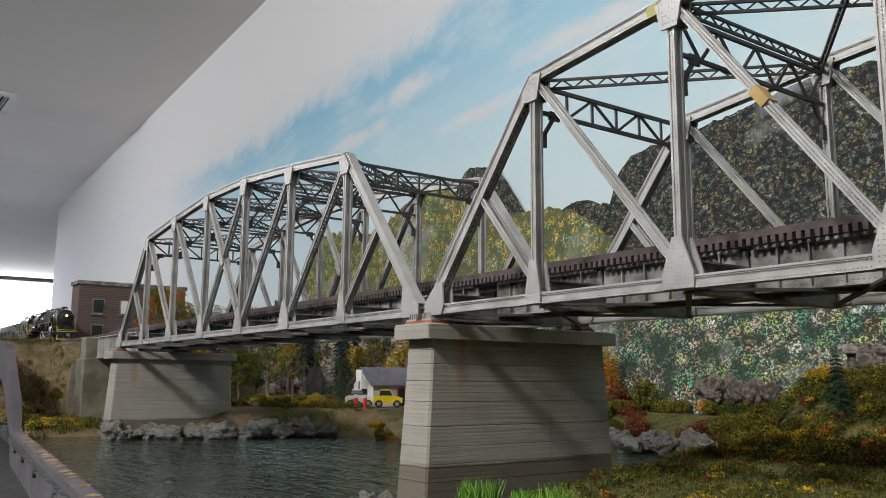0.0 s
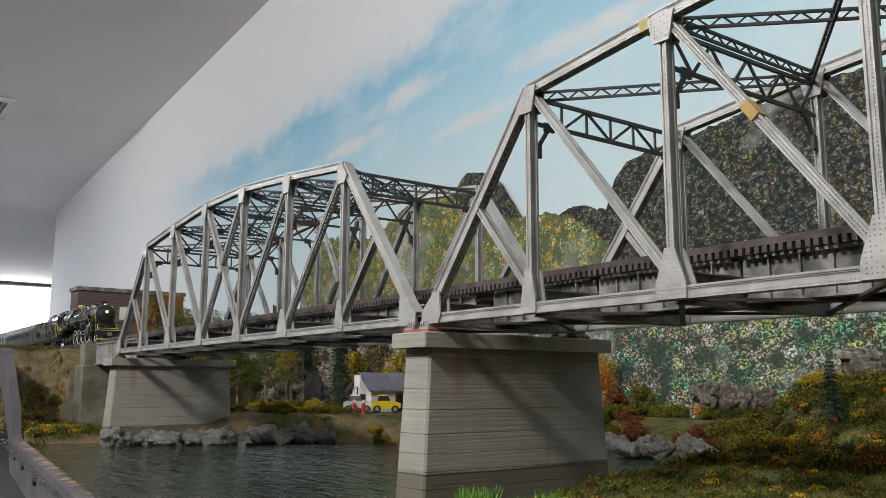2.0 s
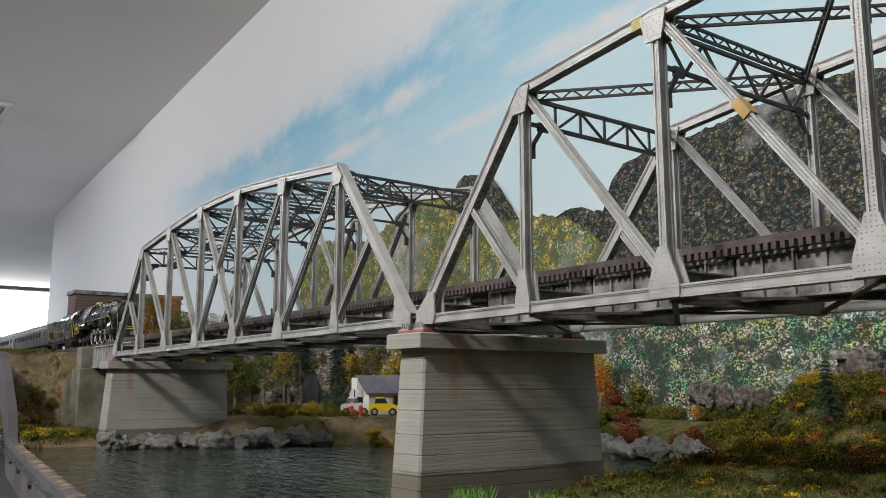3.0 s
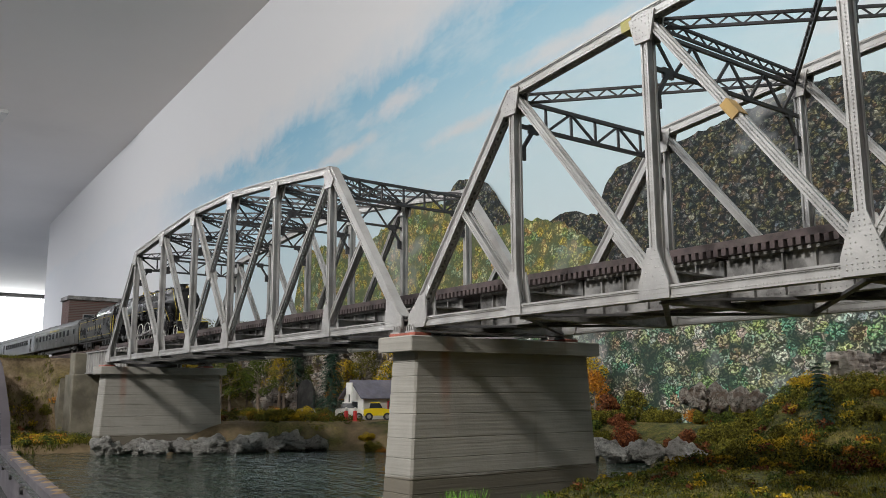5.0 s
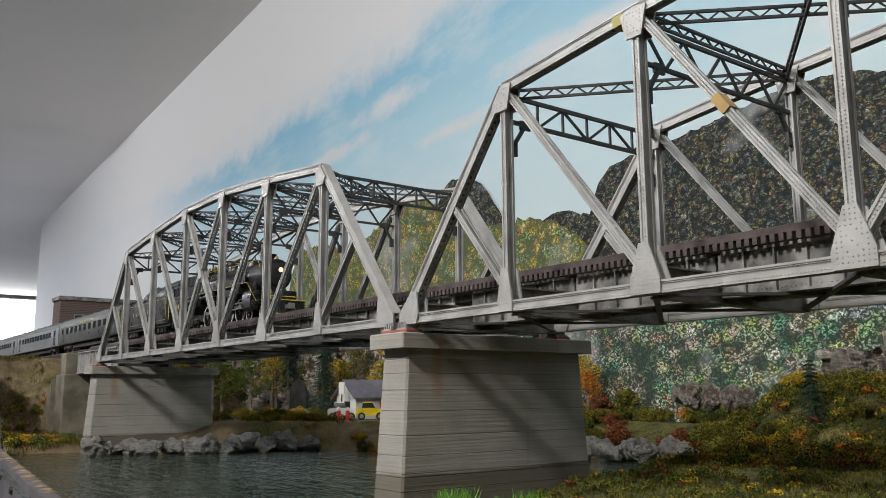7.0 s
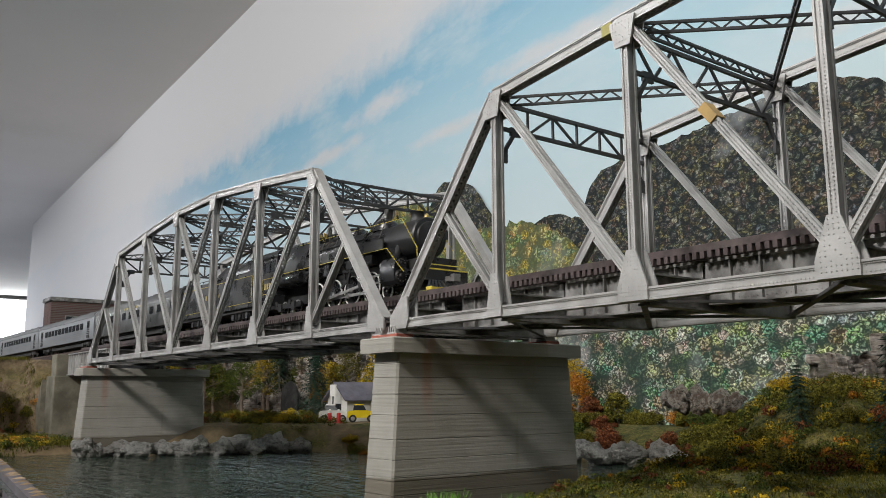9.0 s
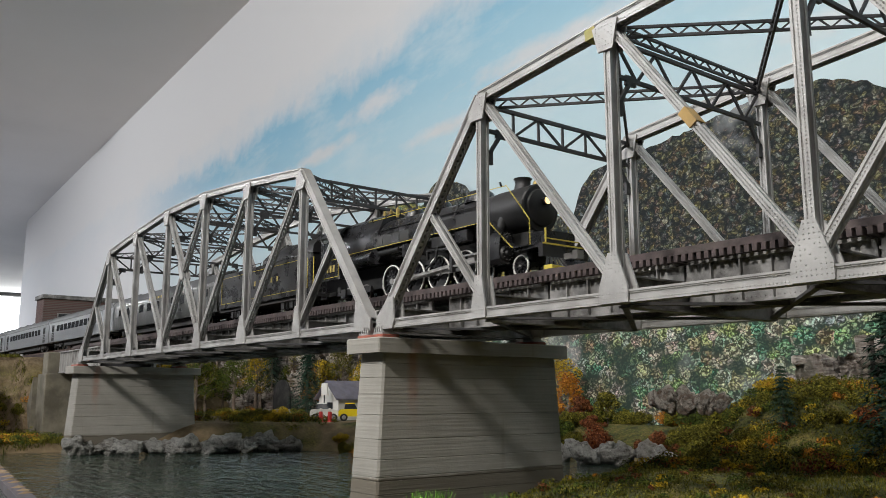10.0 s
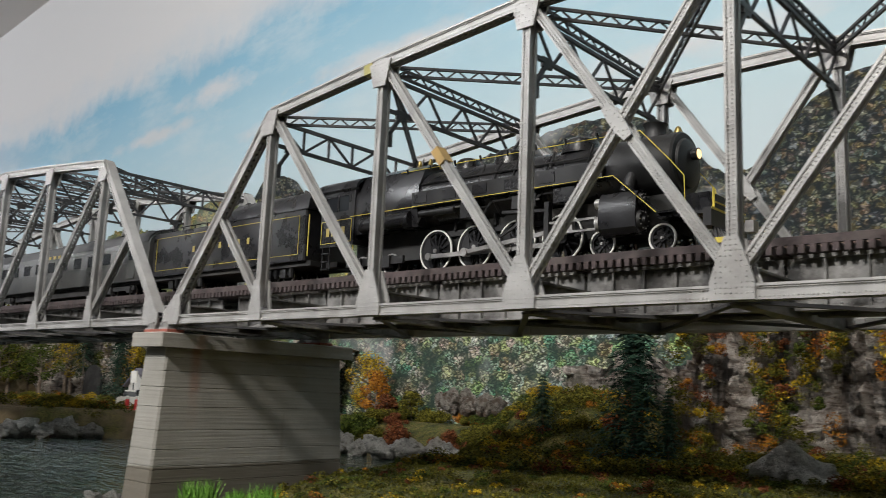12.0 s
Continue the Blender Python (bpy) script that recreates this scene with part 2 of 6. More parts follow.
def mat_concrete():
    k = Mat("board_formed_concrete", 0.85)
    v = k.coord()
    base = k.ramp(k.noise(28, 6, rough=0.65), [(0.3, (0.235, 0.225, 0.20)), (0.7, (0.33, 0.315, 0.285))])
    boards = k.noise(1.0, 3, k.scaled(14, 14, 620))
    base = k.mix(0.25, base, k.ramp(boards, [(0.3, (0.20, 0.19, 0.17)), (0.65, (0.36, 0.345, 0.31))]))
    damp = k.math("ADD", k.axis(2), k.math("MULTIPLY", k.noise(18, 3), 0.006))
    base = k.mix(k.ramp(k.math("MULTIPLY", k.math("ADD", damp, 0.0945), 100.0), [(0.80, 0.0), (0.92, 1.0)]), (0.13, 0.115, 0.09), base)
    streak = k.math("MULTIPLY", k.ramp(k.noise(1.0, 4, k.scaled(130, 130, 9)), [(0.62, 0.0), (0.8, 1.0)]), 0.5)
    base = k.mix(streak, base, (0.15, 0.13, 0.11))
    rust_y = k.math("ABSOLUTE", k.math("SUBTRACT", k.axis(1), 0.016))
    rust = k.math("MULTIPLY", k.ramp(k.math("MULTIPLY", rust_y, 100.0), [(0.15, 1.0), (0.5, 0.0)]), k.ramp(k.noise(60, 4), [(0.35, 0.25), (0.6, 1.0)]))
    rust = k.math("MULTIPLY", rust, k.ramp(k.math("MULTIPLY", k.math("ADD", k.axis(2), 0.075), 14.0), [(0.1, 0.0), (0.5, 1.0)]))
    base = k.mix(k.math("MULTIPLY", rust, 0.5), base, (0.30, 0.12, 0.08))
    k.bump(k.math("ADD", boards, k.math("MULTIPLY", k.noise(500, 3), 0.3)), 0.0006, 0.5)
    return k.done(base)


CONCRETE = mat_concrete()


def mat_ground():
    k = Mat("scenic_ground", 0.95)
    x, y, z = k.axis(0), k.axis(1), k.axis(2)
    grass = k.ramp(k.noise(45, 6, rough=0.7), [(0.36, (0.03, 0.036, 0.008)), (0.47, (0.085, 0.092, 0.016)), (0.55, (0.14, 0.12, 0.03)), (0.66, (0.20, 0.16, 0.04))])
    fine = k.ramp(k.noise(420, 5, rough=0.8), [(0.38, 0.3), (0.62, 1.6)])
    grass = k.mix(1.0, grass, fine, "MULTIPLY")
    sand = k.ramp(k.noise(60, 6), [(0.3, (0.14, 0.098, 0.05)), (0.7, (0.30, 0.215, 0.12))])
    sandy = k.ramp(k.math("ADD", k.noise(14, 5), k.math("MULTIPLY", k.math("ADD", x, 0.42), -0.9)), [(0.56, 0.0), (0.68, 1.0)])
    shore = k.ramp(k.math("MULTIPLY", k.math("ADD", z, 0.111), 90.0), [(0.2, 1.0), (0.9, 0.0)])
    c = k.mix(k.math("MULTIPLY", sandy, k.ramp(k.math("MULTIPLY", k.math("ADD", z, 0.1), 20.0), [(0.6, 1.0), (0.95, 0.35)])), grass, sand)
    c = k.mix(k.math("MULTIPLY", shore, 0.7), c, sand)
    up = k.n("SeparateXYZ", Vector=k.n("NewGeometry").outputs["Normal"]).outputs[2]
    dirt = k.ramp(k.noise(70, 7, rough=0.7), [(0.35, (0.07, 0.045, 0.025)), (0.5, (0.20, 0.14, 0.085)), (0.65, (0.36, 0.28, 0.19))])
    steep = k.math("MULTIPLY", k.ramp(up, [(0.45, 1.0), (0.8, 0.0)]), k.ramp(k.noise(26, 5), [(0.42, 0.25), (0.55, 1.0)]))
    c = k.mix(steep, c, dirt)
    c = k.mix(k.ramp(k.math("MULTIPLY", k.math("ADD", z, 0.02), 30.0), [(0.2, 0.0), (0.7, 0.8)]), c, dirt)
    k.bump(k.noise(500, 5, rough=0.8), 0.003, 0.9)
    return k.done(c)


GROUND = mat_ground()


def mat_rock():
    k = Mat("cast_rock", 0.9)
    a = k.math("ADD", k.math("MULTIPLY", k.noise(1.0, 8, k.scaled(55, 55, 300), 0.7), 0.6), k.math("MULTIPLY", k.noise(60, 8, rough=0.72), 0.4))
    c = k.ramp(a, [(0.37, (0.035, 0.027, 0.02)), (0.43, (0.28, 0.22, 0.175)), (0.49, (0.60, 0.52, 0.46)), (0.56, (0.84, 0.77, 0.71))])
    # Upright noise streaks paint the shade of clefts between paler columns.
    cleft_shade = k.ramp(k.noise(1.0, 4, k.scaled(42, 42, 7), 0.6), [(0.40, 0.10), (0.52, 1.0)])
    c = k.mix(1.0, c, cleft_shade, "MULTIPLY")
    stain = k.ramp(k.noise(22, 4), [(0.56, 0.0), (0.66, 0.6)])
    c = k.mix(stain, c, (0.2, 0.12, 0.065))
    moss = k.ramp(k.noise(30, 5), [(0.58, 0.0), (0.66, 0.6)])
    c = k.mix(moss, c, (0.06, 0.06, 0.018))
    k.bump(a, 0.02, 1.0)
    return k.done(c)


def mat_boulder():
    k = Mat("grey_boulder", 0.85)
    c = k.ramp(k.noise(4.5, 8, rough=0.72), [(0.36, (0.16, 0.155, 0.14)), (0.45, (0.52, 0.51, 0.48)), (0.56, (0.78, 0.765, 0.73))])
    c = k.mix(k.ramp(k.n("ObjectInfo").outputs["Random"], [(0.0, 0.0), (1.0, 0.4)]), c, (0.22, 0.18, 0.13))
    k.bump(k.noise(9, 8, rough=0.72), 0.06, 1.0)
    return k.done(c)


def mat_tan_rock():
    k = Mat("craggy_tan_rock", 0.9)
    c = k.ramp(k.noise(5, 8, rough=0.75), [(0.38, (0.08, 0.065, 0.05)), (0.45, (0.46, 0.39, 0.32)), (0.54, (0.78, 0.71, 0.63))])
    c = k.mix(k.ramp(k.noise(3, 4), [(0.5, 0.0), (0.62, 0.7)]), c, (0.2, 0.1, 0.05))
    k.bump(k.noise(8, 8, rough=0.75), 0.15, 1.0)
    return k.done(c)


ROCK, BOULDER = mat_rock(), mat_boulder()


def mat_water():
    k = Mat("resin_water", 0.02, 0.0, 0.36)
    c = k.ramp(k.noise(9, 4), [(0.38, (0.008, 0.016, 0.011)), (0.62, (0.026, 0.042, 0.028))])
    rip = k.noise(1.0, 3, k.scaled(34, 105, 40), 0.55)
    k.bump(rip, 0.009, 0.8)
    return k.done(c)


WATERMAT = mat_water()


def mat_leaf(name, stops, spread=0.5):
    k = Mat(name, 0.85, 0, 0.2)
    g = k.n("NewGeometry").outputs["Random Per Island"]
    c = k.ramp(g, [(i / max(1, len(stops) - 1), s) for i, s in enumerate(stops)])
    c = k.mix(k.math("MULTIPLY", k.n("ObjectInfo").outputs["Random"], spread), c, k.mix(0.5, c, (0.05, 0.045, 0.015)))
    return k.done(c)


LEAF = {
    "olive": mat_leaf("olive_foliage", [(0.016, 0.018, 0.004), (0.11, 0.105, 0.012), (0.30, 0.265, 0.034)]),
    "green": mat_leaf("green_foliage", [(0.010, 0.018, 0.005), (0.055, 0.085, 0.012), (0.18, 0.22, 0.035)]),
    "yellow": mat_leaf("yellow_autumn_foliage", [(0.10, 0.07, 0.008), (0.46, 0.31, 0.016), (0.78, 0.56, 0.04)], 0.4),
    "orange": mat_leaf("orange_autumn_foliage", [(0.16, 0.055, 0.012), (0.48, 0.18, 0.022), (0.66, 0.32, 0.04)], 0.4),
    "red": mat_leaf("red_brown_foliage", [(0.04, 0.012, 0.008), (0.17, 0.05, 0.02), (0.36, 0.13, 0.05)], 0.4),
    "dark": mat_leaf("dark_conifer_needles", [(0.008, 0.024, 0.018), (0.022, 0.056, 0.038), (0.05, 0.10, 0.06)]),
    "grass": mat_leaf("olive_static_grass", [(0.026, 0.030, 0.004), (0.084, 0.085, 0.009), (0.17, 0.15, 0.02)], 0.2),
    "fresh": mat_leaf("fresh_green_grass", [(0.06, 0.15, 0.02), (0.13, 0.31, 0.04), (0.25, 0.48, 0.09)], 0.2),
}


def mat_sky():
    """The painted sky: a grey-white cloud mass above, blue below it with long low clouds, paler downwards."""
    k = Mat("painted_sky", 0.9, 0, 0.1)
    x, z = k.axis(0), k.axis(2)
    low = k.scaled(1.0, 0.1, 3.2, rot=(0, radians(4), 0))
    flame = k.noise(4.2, 7, k.scaled(1.6, 0.1, 1.5, rot=(0, radians(-30), 0)), 0.66)
    soft = k.noise(2.2, 6, low, 0.6)
    wave = k.math("MULTIPLY", k.math("SUBTRACT", soft, 0.5), 0.12)
    blue = k.ramp(k.math("ADD", z, wave), [(0.08, (0.61, 0.68, 0.71)), (0.30, (0.52, 0.65, 0.70)), (0.45, (0.39, 0.58, 0.68)), (0.60, (0.25, 0.47, 0.62))])
    wisp = k.ramp(k.noise(3.4, 7, low, 0.66), [(0.46, 0.0), (0.72, 0.75)])
    c = k.mix(wisp, blue, (0.57, 0.66, 0.70))
    white = k.ramp(k.noise(5, 4, low), [(0.35, (0.62, 0.62, 0.63)), (0.65, (0.69, 0.67, 0.68))])
    puff = k.math("MULTIPLY", k.math("SUBTRACT", k.noise(9, 6, k.scaled(1.0, 0.1, 2.0, rot=(0, radians(-14), 0)), 0.62), 0.5), 2.6)
    for cx, cz, rx, rz in ((-0.46, 0.470, 0.24, 0.024), (-0.95, 0.528, 0.13, 0.030), (-0.72, 0.412, 0.15, 0.018), (-1.20, 0.480, 0.17, 0.020), (0.10, 0.345, 0.22, 0.022), (-0.15, 0.56, 0.3, 0.02)):
        dx = k.math("DIVIDE", k.math("SUBTRACT", x, cx), rx)
        dz = k.math("DIVIDE", k.math("SUBTRACT", z, cz), rz)
        d = k.math("SQRT", k.math("ADD", k.math("MULTIPLY", dx, dx), k.math("MULTIPLY", dz, dz)))
        c = k.mix(k.ramp(k.math("SUBTRACT", k.math("ADD", 1.0, puff), d), [(0.0, 0.0), (0.9, 0.8)]), c, white)
    edge = k.math("ADD", z, k.math("MULTIPLY", k.math("SUBTRACT", flame, 0.5), 0.17))
    mass = k.ramp(edge, [(0.590, 0.0), (0.65, 0.8), (0.72, 1.0)])
    mass = k.math("MAXIMUM", mass, k.ramp(k.math("MULTIPLY", k.math("ADD", x, 3.0), 0.5), [(0.12, 0.9), (0.60, 0.0)]))
    grey = k.ramp(edge, [(0.60, (0.68, 0.665, 0.67)), (0.72, (0.655, 0.65, 0.655))])
    c = k.mix(mass, c, grey)
    k.bump(k.noise(90, 4), 0.0005, 0.2)
    return k.done(c)


def mat_painted(name, cell, stops, dark, mist=0.0, gap=0.35, hi=1.9, lo=0.3, leaf=3.3):
    """Brushed dabs of paint, like small round tree crowns."""
    k = Mat(name, 0.9, 0, 0.1)
    flat = k.scaled(1.0, 0.02, 1.25)
    warp = k.mix(0.016, flat, k.n("TexNoise", Vector=flat, Scale=110.0, Detail=3.0).outputs[1], "ADD")
    d = k.n("TexVoronoi", feature="F1", Vector=warp, Scale=cell)
    pick = k.n("SeparateColor", Color=d.outputs["Color"]).outputs[0]
    c = k.ramp(pick, [(i / max(1, len(stops) - 1), s) for i, s in enumerate(stops)])
    dab = k.n("TexVoronoi", feature="F1", Vector=warp, Scale=cell * leaf)
    other = k.ramp(k.n("SeparateColor", Color=dab.outputs["Color"]).outputs[1], [(i / max(1, len(stops) - 1), q) for i, q in enumerate(stops[::-1])])
    c = k.mix(0.30, c, other)
    c = k.mix(1.0, c, k.ramp(dab.outputs["Distance"], [(0.0, hi), (0.6, lo)]), "MULTIPLY")
    c = k.mix(k.ramp(d.outputs["Distance"], [(gap, 0.0), (gap + 0.4, 0.92)]), c, dark)
    big = k.ramp(k.noise(7, 4, flat), [(0.4, 0.0), (0.7, 1.0)])
    c = k.mix(k.math("MULTIPLY", big, 0.5), c, k.mix(0.6, c, dark))
    if mist:
        c = k.mix(k.math("MULTIPLY", k.ramp(k.noise(6, 5, flat), [(0.56, 0.0), (0.74, 1.0)]), mist), c, (0.5, 0.52, 0.54))
    return k.done(c)


SKY = mat_sky()
HILLPAINT = mat_painted("painted_dark_hill", 125, [(0.09, 0.13, 0.14), (0.15, 0.175, 0.12), (0.25, 0.225, 0.10), (0.21, 0.135, 0.105), (0.13, 0.155, 0.19), (0.37, 0.36, 0.27)], (0.020, 0.025, 0.028), 0.75, 0.28, 1.9, 0.3, 2.2)
AUTUMNPAINT = mat_painted("painted_autumn_wood", 58, [(0.34, 0.33, 0.07), (0.58, 0.43, 0.08), (0.17, 0.30, 0.11), (0.40, 0.45, 0.15), (0.52, 0.27, 0.12), (0.62, 0.54, 0.22), (0.24, 0.38, 0.30), (0.12, 0.19, 0.08)], (0.09, 0.11, 0.06), 0.45, 0.34, 1.8, 0.3, 4.0)
BRIGHTPAINT = mat_painted("painted_mixed_wood", 54, [(0.09, 0.20, 0.10), (0.12, 0.42, 0.29), (0.34, 0.48, 0.12), (0.56, 0.48, 0.40), (0.18, 0.32, 0.24), (0.40, 0.26, 0.17), (0.58, 0.66, 0.28), (0.68, 0.69, 0.71), (0.15, 0.36, 0.17), (0.66, 0.48, 0.42), (0.27, 0.36, 0.40)], (0.035, 0.055, 0.045), 0.55, 0.40, 2.0, 0.16, 5.0)


def mat_brick():
    k = Mat("sooty_brick", 0.85)
    v = k.scaled(1, 1, 1, rot=(radians(90), 0, 0))
    br = k.n("TexBrick", Vector=v, Scale=160.0, Color1=(0.07, 0.032, 0.03), Color2=(0.12, 0.055, 0.048), Mortar=(0.12, 0.1, 0.09))
    c = k.mix(k.ramp(k.noise(14, 5), [(0.4, 0.0), (0.7, 0.7)]), br.outputs[0], (0.11, 0.085, 0.08))
    k.bump(br.outputs[1], 0.0006, -0.5)
    return k.done(c)


BRICK = mat_brick()

# ---------------------------------------------------------------- room
def structure(name, mb, mat, label, category, smooth=None):
    return tagged(part(name, mb, mat, None, label, smooth), label, category, "", "structure")


def room():
    x0, x1, y1 = -9.6, 3.2, -3.2
    m = MB()
    m.box(x0, x1, y1, 2.2, CEIL, CEIL + 0.1)
    structure("ceiling", m, CEILING, "off-white painted ceiling", "ceiling")
    m = MB()
    xe = -5.35
    m.hexa([(xe, wall_y(xe), -1.35), (x1, wall_y(x1), -1.35), (x1, wall_y(x1) + 0.1, -1.35), (xe, wall_y(xe) + 0.1, -1.35),
            (xe, wall_y(xe), CEIL), (x1, wall_y(x1), CEIL), (x1, wall_y(x1) + 0.1, CEIL), (xe, wall_y(xe) + 0.1, CEIL)])
    structure("backdrop", m, SKY, "painted sky backdrop wall with slanting white clouds", "backdrop")
    m = MB()
    m.box(x0, x1, y1, 2.2, -1.4, -1.35)
    structure("floor", m, FLOOR, "grey floor of the aisle", "floor")
    m = MB()
    m.box(x1, x1 + 0.1, y1, 0.6, -1.35, CEIL)
    structure("wall_east", m, ROOMWALL, "plain painted room wall", "wall")
    m = MB()
    m.box(x0, x1 + 0.1, y1 - 0.1, y1, -1.35, CEIL)
    structure("wall_south", m, ROOMWALL, "plain painted room wall", "wall")
    m = MB()
    m.box(x0, xe - 0.02, 2.2, 2.3, -1.35, CEIL)
    structure("wall_north", m, ROOMWALL, "plain painted room wall", "wall")
    m = MB()
    m.box(x0 - 0.1, x0, y1, 2.2, -1.35, 0.25)
    m.box(x0 - 0.1, x0, y1, 2.2, 1.0, CEIL)
    m.box(x0 - 0.1, x0, y1, -0.3, 0.25, 1.0)
    structure("wall_west", m, ROOMWALL, "end wall with a wide bright window", "wall")
    m = MB()
    m.box(x0 - 0.16, x0 - 0.14, -0.35, 2.25, 0.2, 1.02)
    structure("window_1", m, DAYLIGHT, "wide window filled with bright daylight", "window")


def ceiling_vent():
    v = thing("ceiling_vent", "white louvred air vent set in the ceiling", "vent", at=pose(-3.22, 0.14, CEIL - 0.004))
    m = MB()
    for a in ((-0.14, 0.14, -0.1, -0.075), (-0.14, 0.14, 0.075, 0.1), (-0.14, -0.115, -0.075, 0.075), (0.115, 0.14, -0.075, 0.075)):
        m.box(*a, -0.012, 0.002)
    part("frame", m, VENT, v)
    for i in range(7):
        m = MB()
        m.beam((-0.113, -0.065 + i * 0.0215, -0.004), (0.113, -0.065 + i * 0.0215, -0.004), 0.013, 0.002, (0, 0.7, 0.7))
        part("slat", m, VENT, v)
    # Black sheet behind the slats; the duct's darkness is its colour.
    m = MB()
    m.box(-0.114, 0.114, -0.074, 0.074, 0.0, 0.003)
    part("backing", m, HOLLOW_SHADE, v)


# ---------------------------------------------------------------- backdrop paintings
def painted_sheet(name, label, mat, x0, x1, low, top, off, step=0.006):
    """A flat painted layer on the backdrop with the outline top(x)."""
    n = int((x1 - x0) / step)
    m = MB()
    V = []
    for i in range(n + 1):
        x = x0 + (x1 - x0) * i / n
        V += [(x, wall_y(x) - off, low), (x, wall_y(x) - off, max(low + 0.001, top(x)))]
    m.add(V, [(2 * i, 2 * i + 2, 2 * i + 3, 2 * i + 1) for i in range(n)])
    return structure(name, m, mat, label, "backdrop painting")


def bump_at(x, c, w, h):
    return h * math.exp(-((x - c) / w) ** 2)


def hills(x):
    far = 0.195 + bump_at(x, -0.735, 0.08, 0.135) + bump_at(x, -0.635, 0.06, 0.075) + bump_at(x, -0.45, 0.05, 0.020) - bump_at(x, -1.2, 0.3, 0.2)
    big = 0.262 * (1 - math.exp(-max(0.0, x + 0.410) / 0.018)) + bump_at(x, -0.06, 0.13, 0.022) - bump_at(x, 0.13, 0.065, 0.075) + bump_at(x, 0.30, 0.1, 0.015)
    return max(far, big) + 0.004 * fbm(x, 1.7, 0, 60)


def autumn(x):
    h = bump_at(x, -0.83, 0.23, 0.225) + bump_at(x, -0.48, 0.17, 0.125) + bump_at(x, -1.3, 0.3, 0.22) - sstep(-0.40, -0.30, x) * 0.04
    h = 0.06 + h * sstep(-1.47, -1.36, x) + sstep(0.17, 0.30, x) * 0.115
    return h + 0.010 * fbm(x, 4.2, 0, 70)


def backdrop_paintings():
    painted_sheet("backdrop_hills", "dark wooded hills painted on the backdrop", HILLPAINT, -1.6, 1.2, -0.12, hills, 0.004)
    painted_sheet("backdrop_autumn_wood", "yellow and green autumn wood painted on the backdrop", AUTUMNPAINT, -2.1, 1.2, -0.12, autumn, 0.008)
    painted_sheet("backdrop_mixed_wood", "bright mixed wood painted on the backdrop", BRIGHTPAINT, -0.62, 0.9, -0.12,
                  lambda x: 0.062 + 0.012 * fbm(x, 8.1, 0, 50), 0.012)


# ---------------------------------------------------------------- ground and water
def front_y(x):
    """The layout's front edge."""
    return -0.092 - 0.115 * (x + 0.6) if x > -0.75 else -0.075 + 0.03 * (x + 0.75)


def ground_z(x, y):
    n = fbm(x, y, 0, 14, 5)
    bed = WATER - 0.02
    # bank under the approach, rising away from the river
    back = 0.32 * sstep(0.15, 0.30, y)
    xb = x + back + 0.012 * n
    cut = 0.040 * (1 - sstep(-0.024, 0.010, y))
    z = bed + sstep(-0.650, -0.690, xb) * 0.030 + sstep(-0.835 - cut, -0.925 - cut, xb) * (-0.020 - bed)
    if x + back < -0.93:
        z = max(z, 0.010 + 0.002 * n)
    # far shore with the sandy lot, and the slope behind it
    shore = 0.02 + sstep(-0.62, -0.52, x) * 0.17 + sstep(-0.55, -0.25, x) * 0.19 + 0.014 * n
    far = sstep(shore - 0.025, shore + 0.13, y)
    z = max(z, bed + far * (-0.0775 - bed) + 0.002 * n)
    # near meadow and the bushy rise behind it
    right = sstep(-0.02 + 0.02 * n, 0.06, x)
    zr = bed + right * (0.023 + 0.018 * sstep(0.0, 0.15, y) + 0.009 * sstep(0.08, 0.3, x)) + 0.003 * n
    zr += right * sstep(0.20, 0.33, y - 0.03 * n) * 0.050 * (1 - 0.8 * sstep(0.12, 0.19, x))
    return max(z, zr)


def ground():
    m = MB()
    xs = [-3.45 + i * 0.05 for i in range(45)] + [-1.2 + i * 0.0125 for i in range(193)]
    ny = 60
    for x in xs:
        y0, y1 = front_y(x), wall_y(x) - 0.016
        for j in range(ny):
            y = y0 + (y1 - y0) * j / (ny - 1)
            m.v.append((x, y, ground_z(x, y)))
    m.f = [(i * ny + j, (i + 1) * ny + j, (i + 1) * ny + j + 1, i * ny + j + 1) for i in range(len(xs) - 1) for j in range(ny - 1)]
    structure("ground", m, GROUND, "scenic ground with olive turf and sandy shore", "ground", 180)
    m = MB()
    m.add([(-1.0, front_y(-0.75) + 0.002, WATER), (1.2, front_y(1.2) + 0.002, WATER), (1.2, 0.5, WATER), (-1.0, 0.5, WATER)], [(0, 1, 2, 3)])
    structure("water", m, WATERMAT, "still dark green river water with fine ripples", "water")


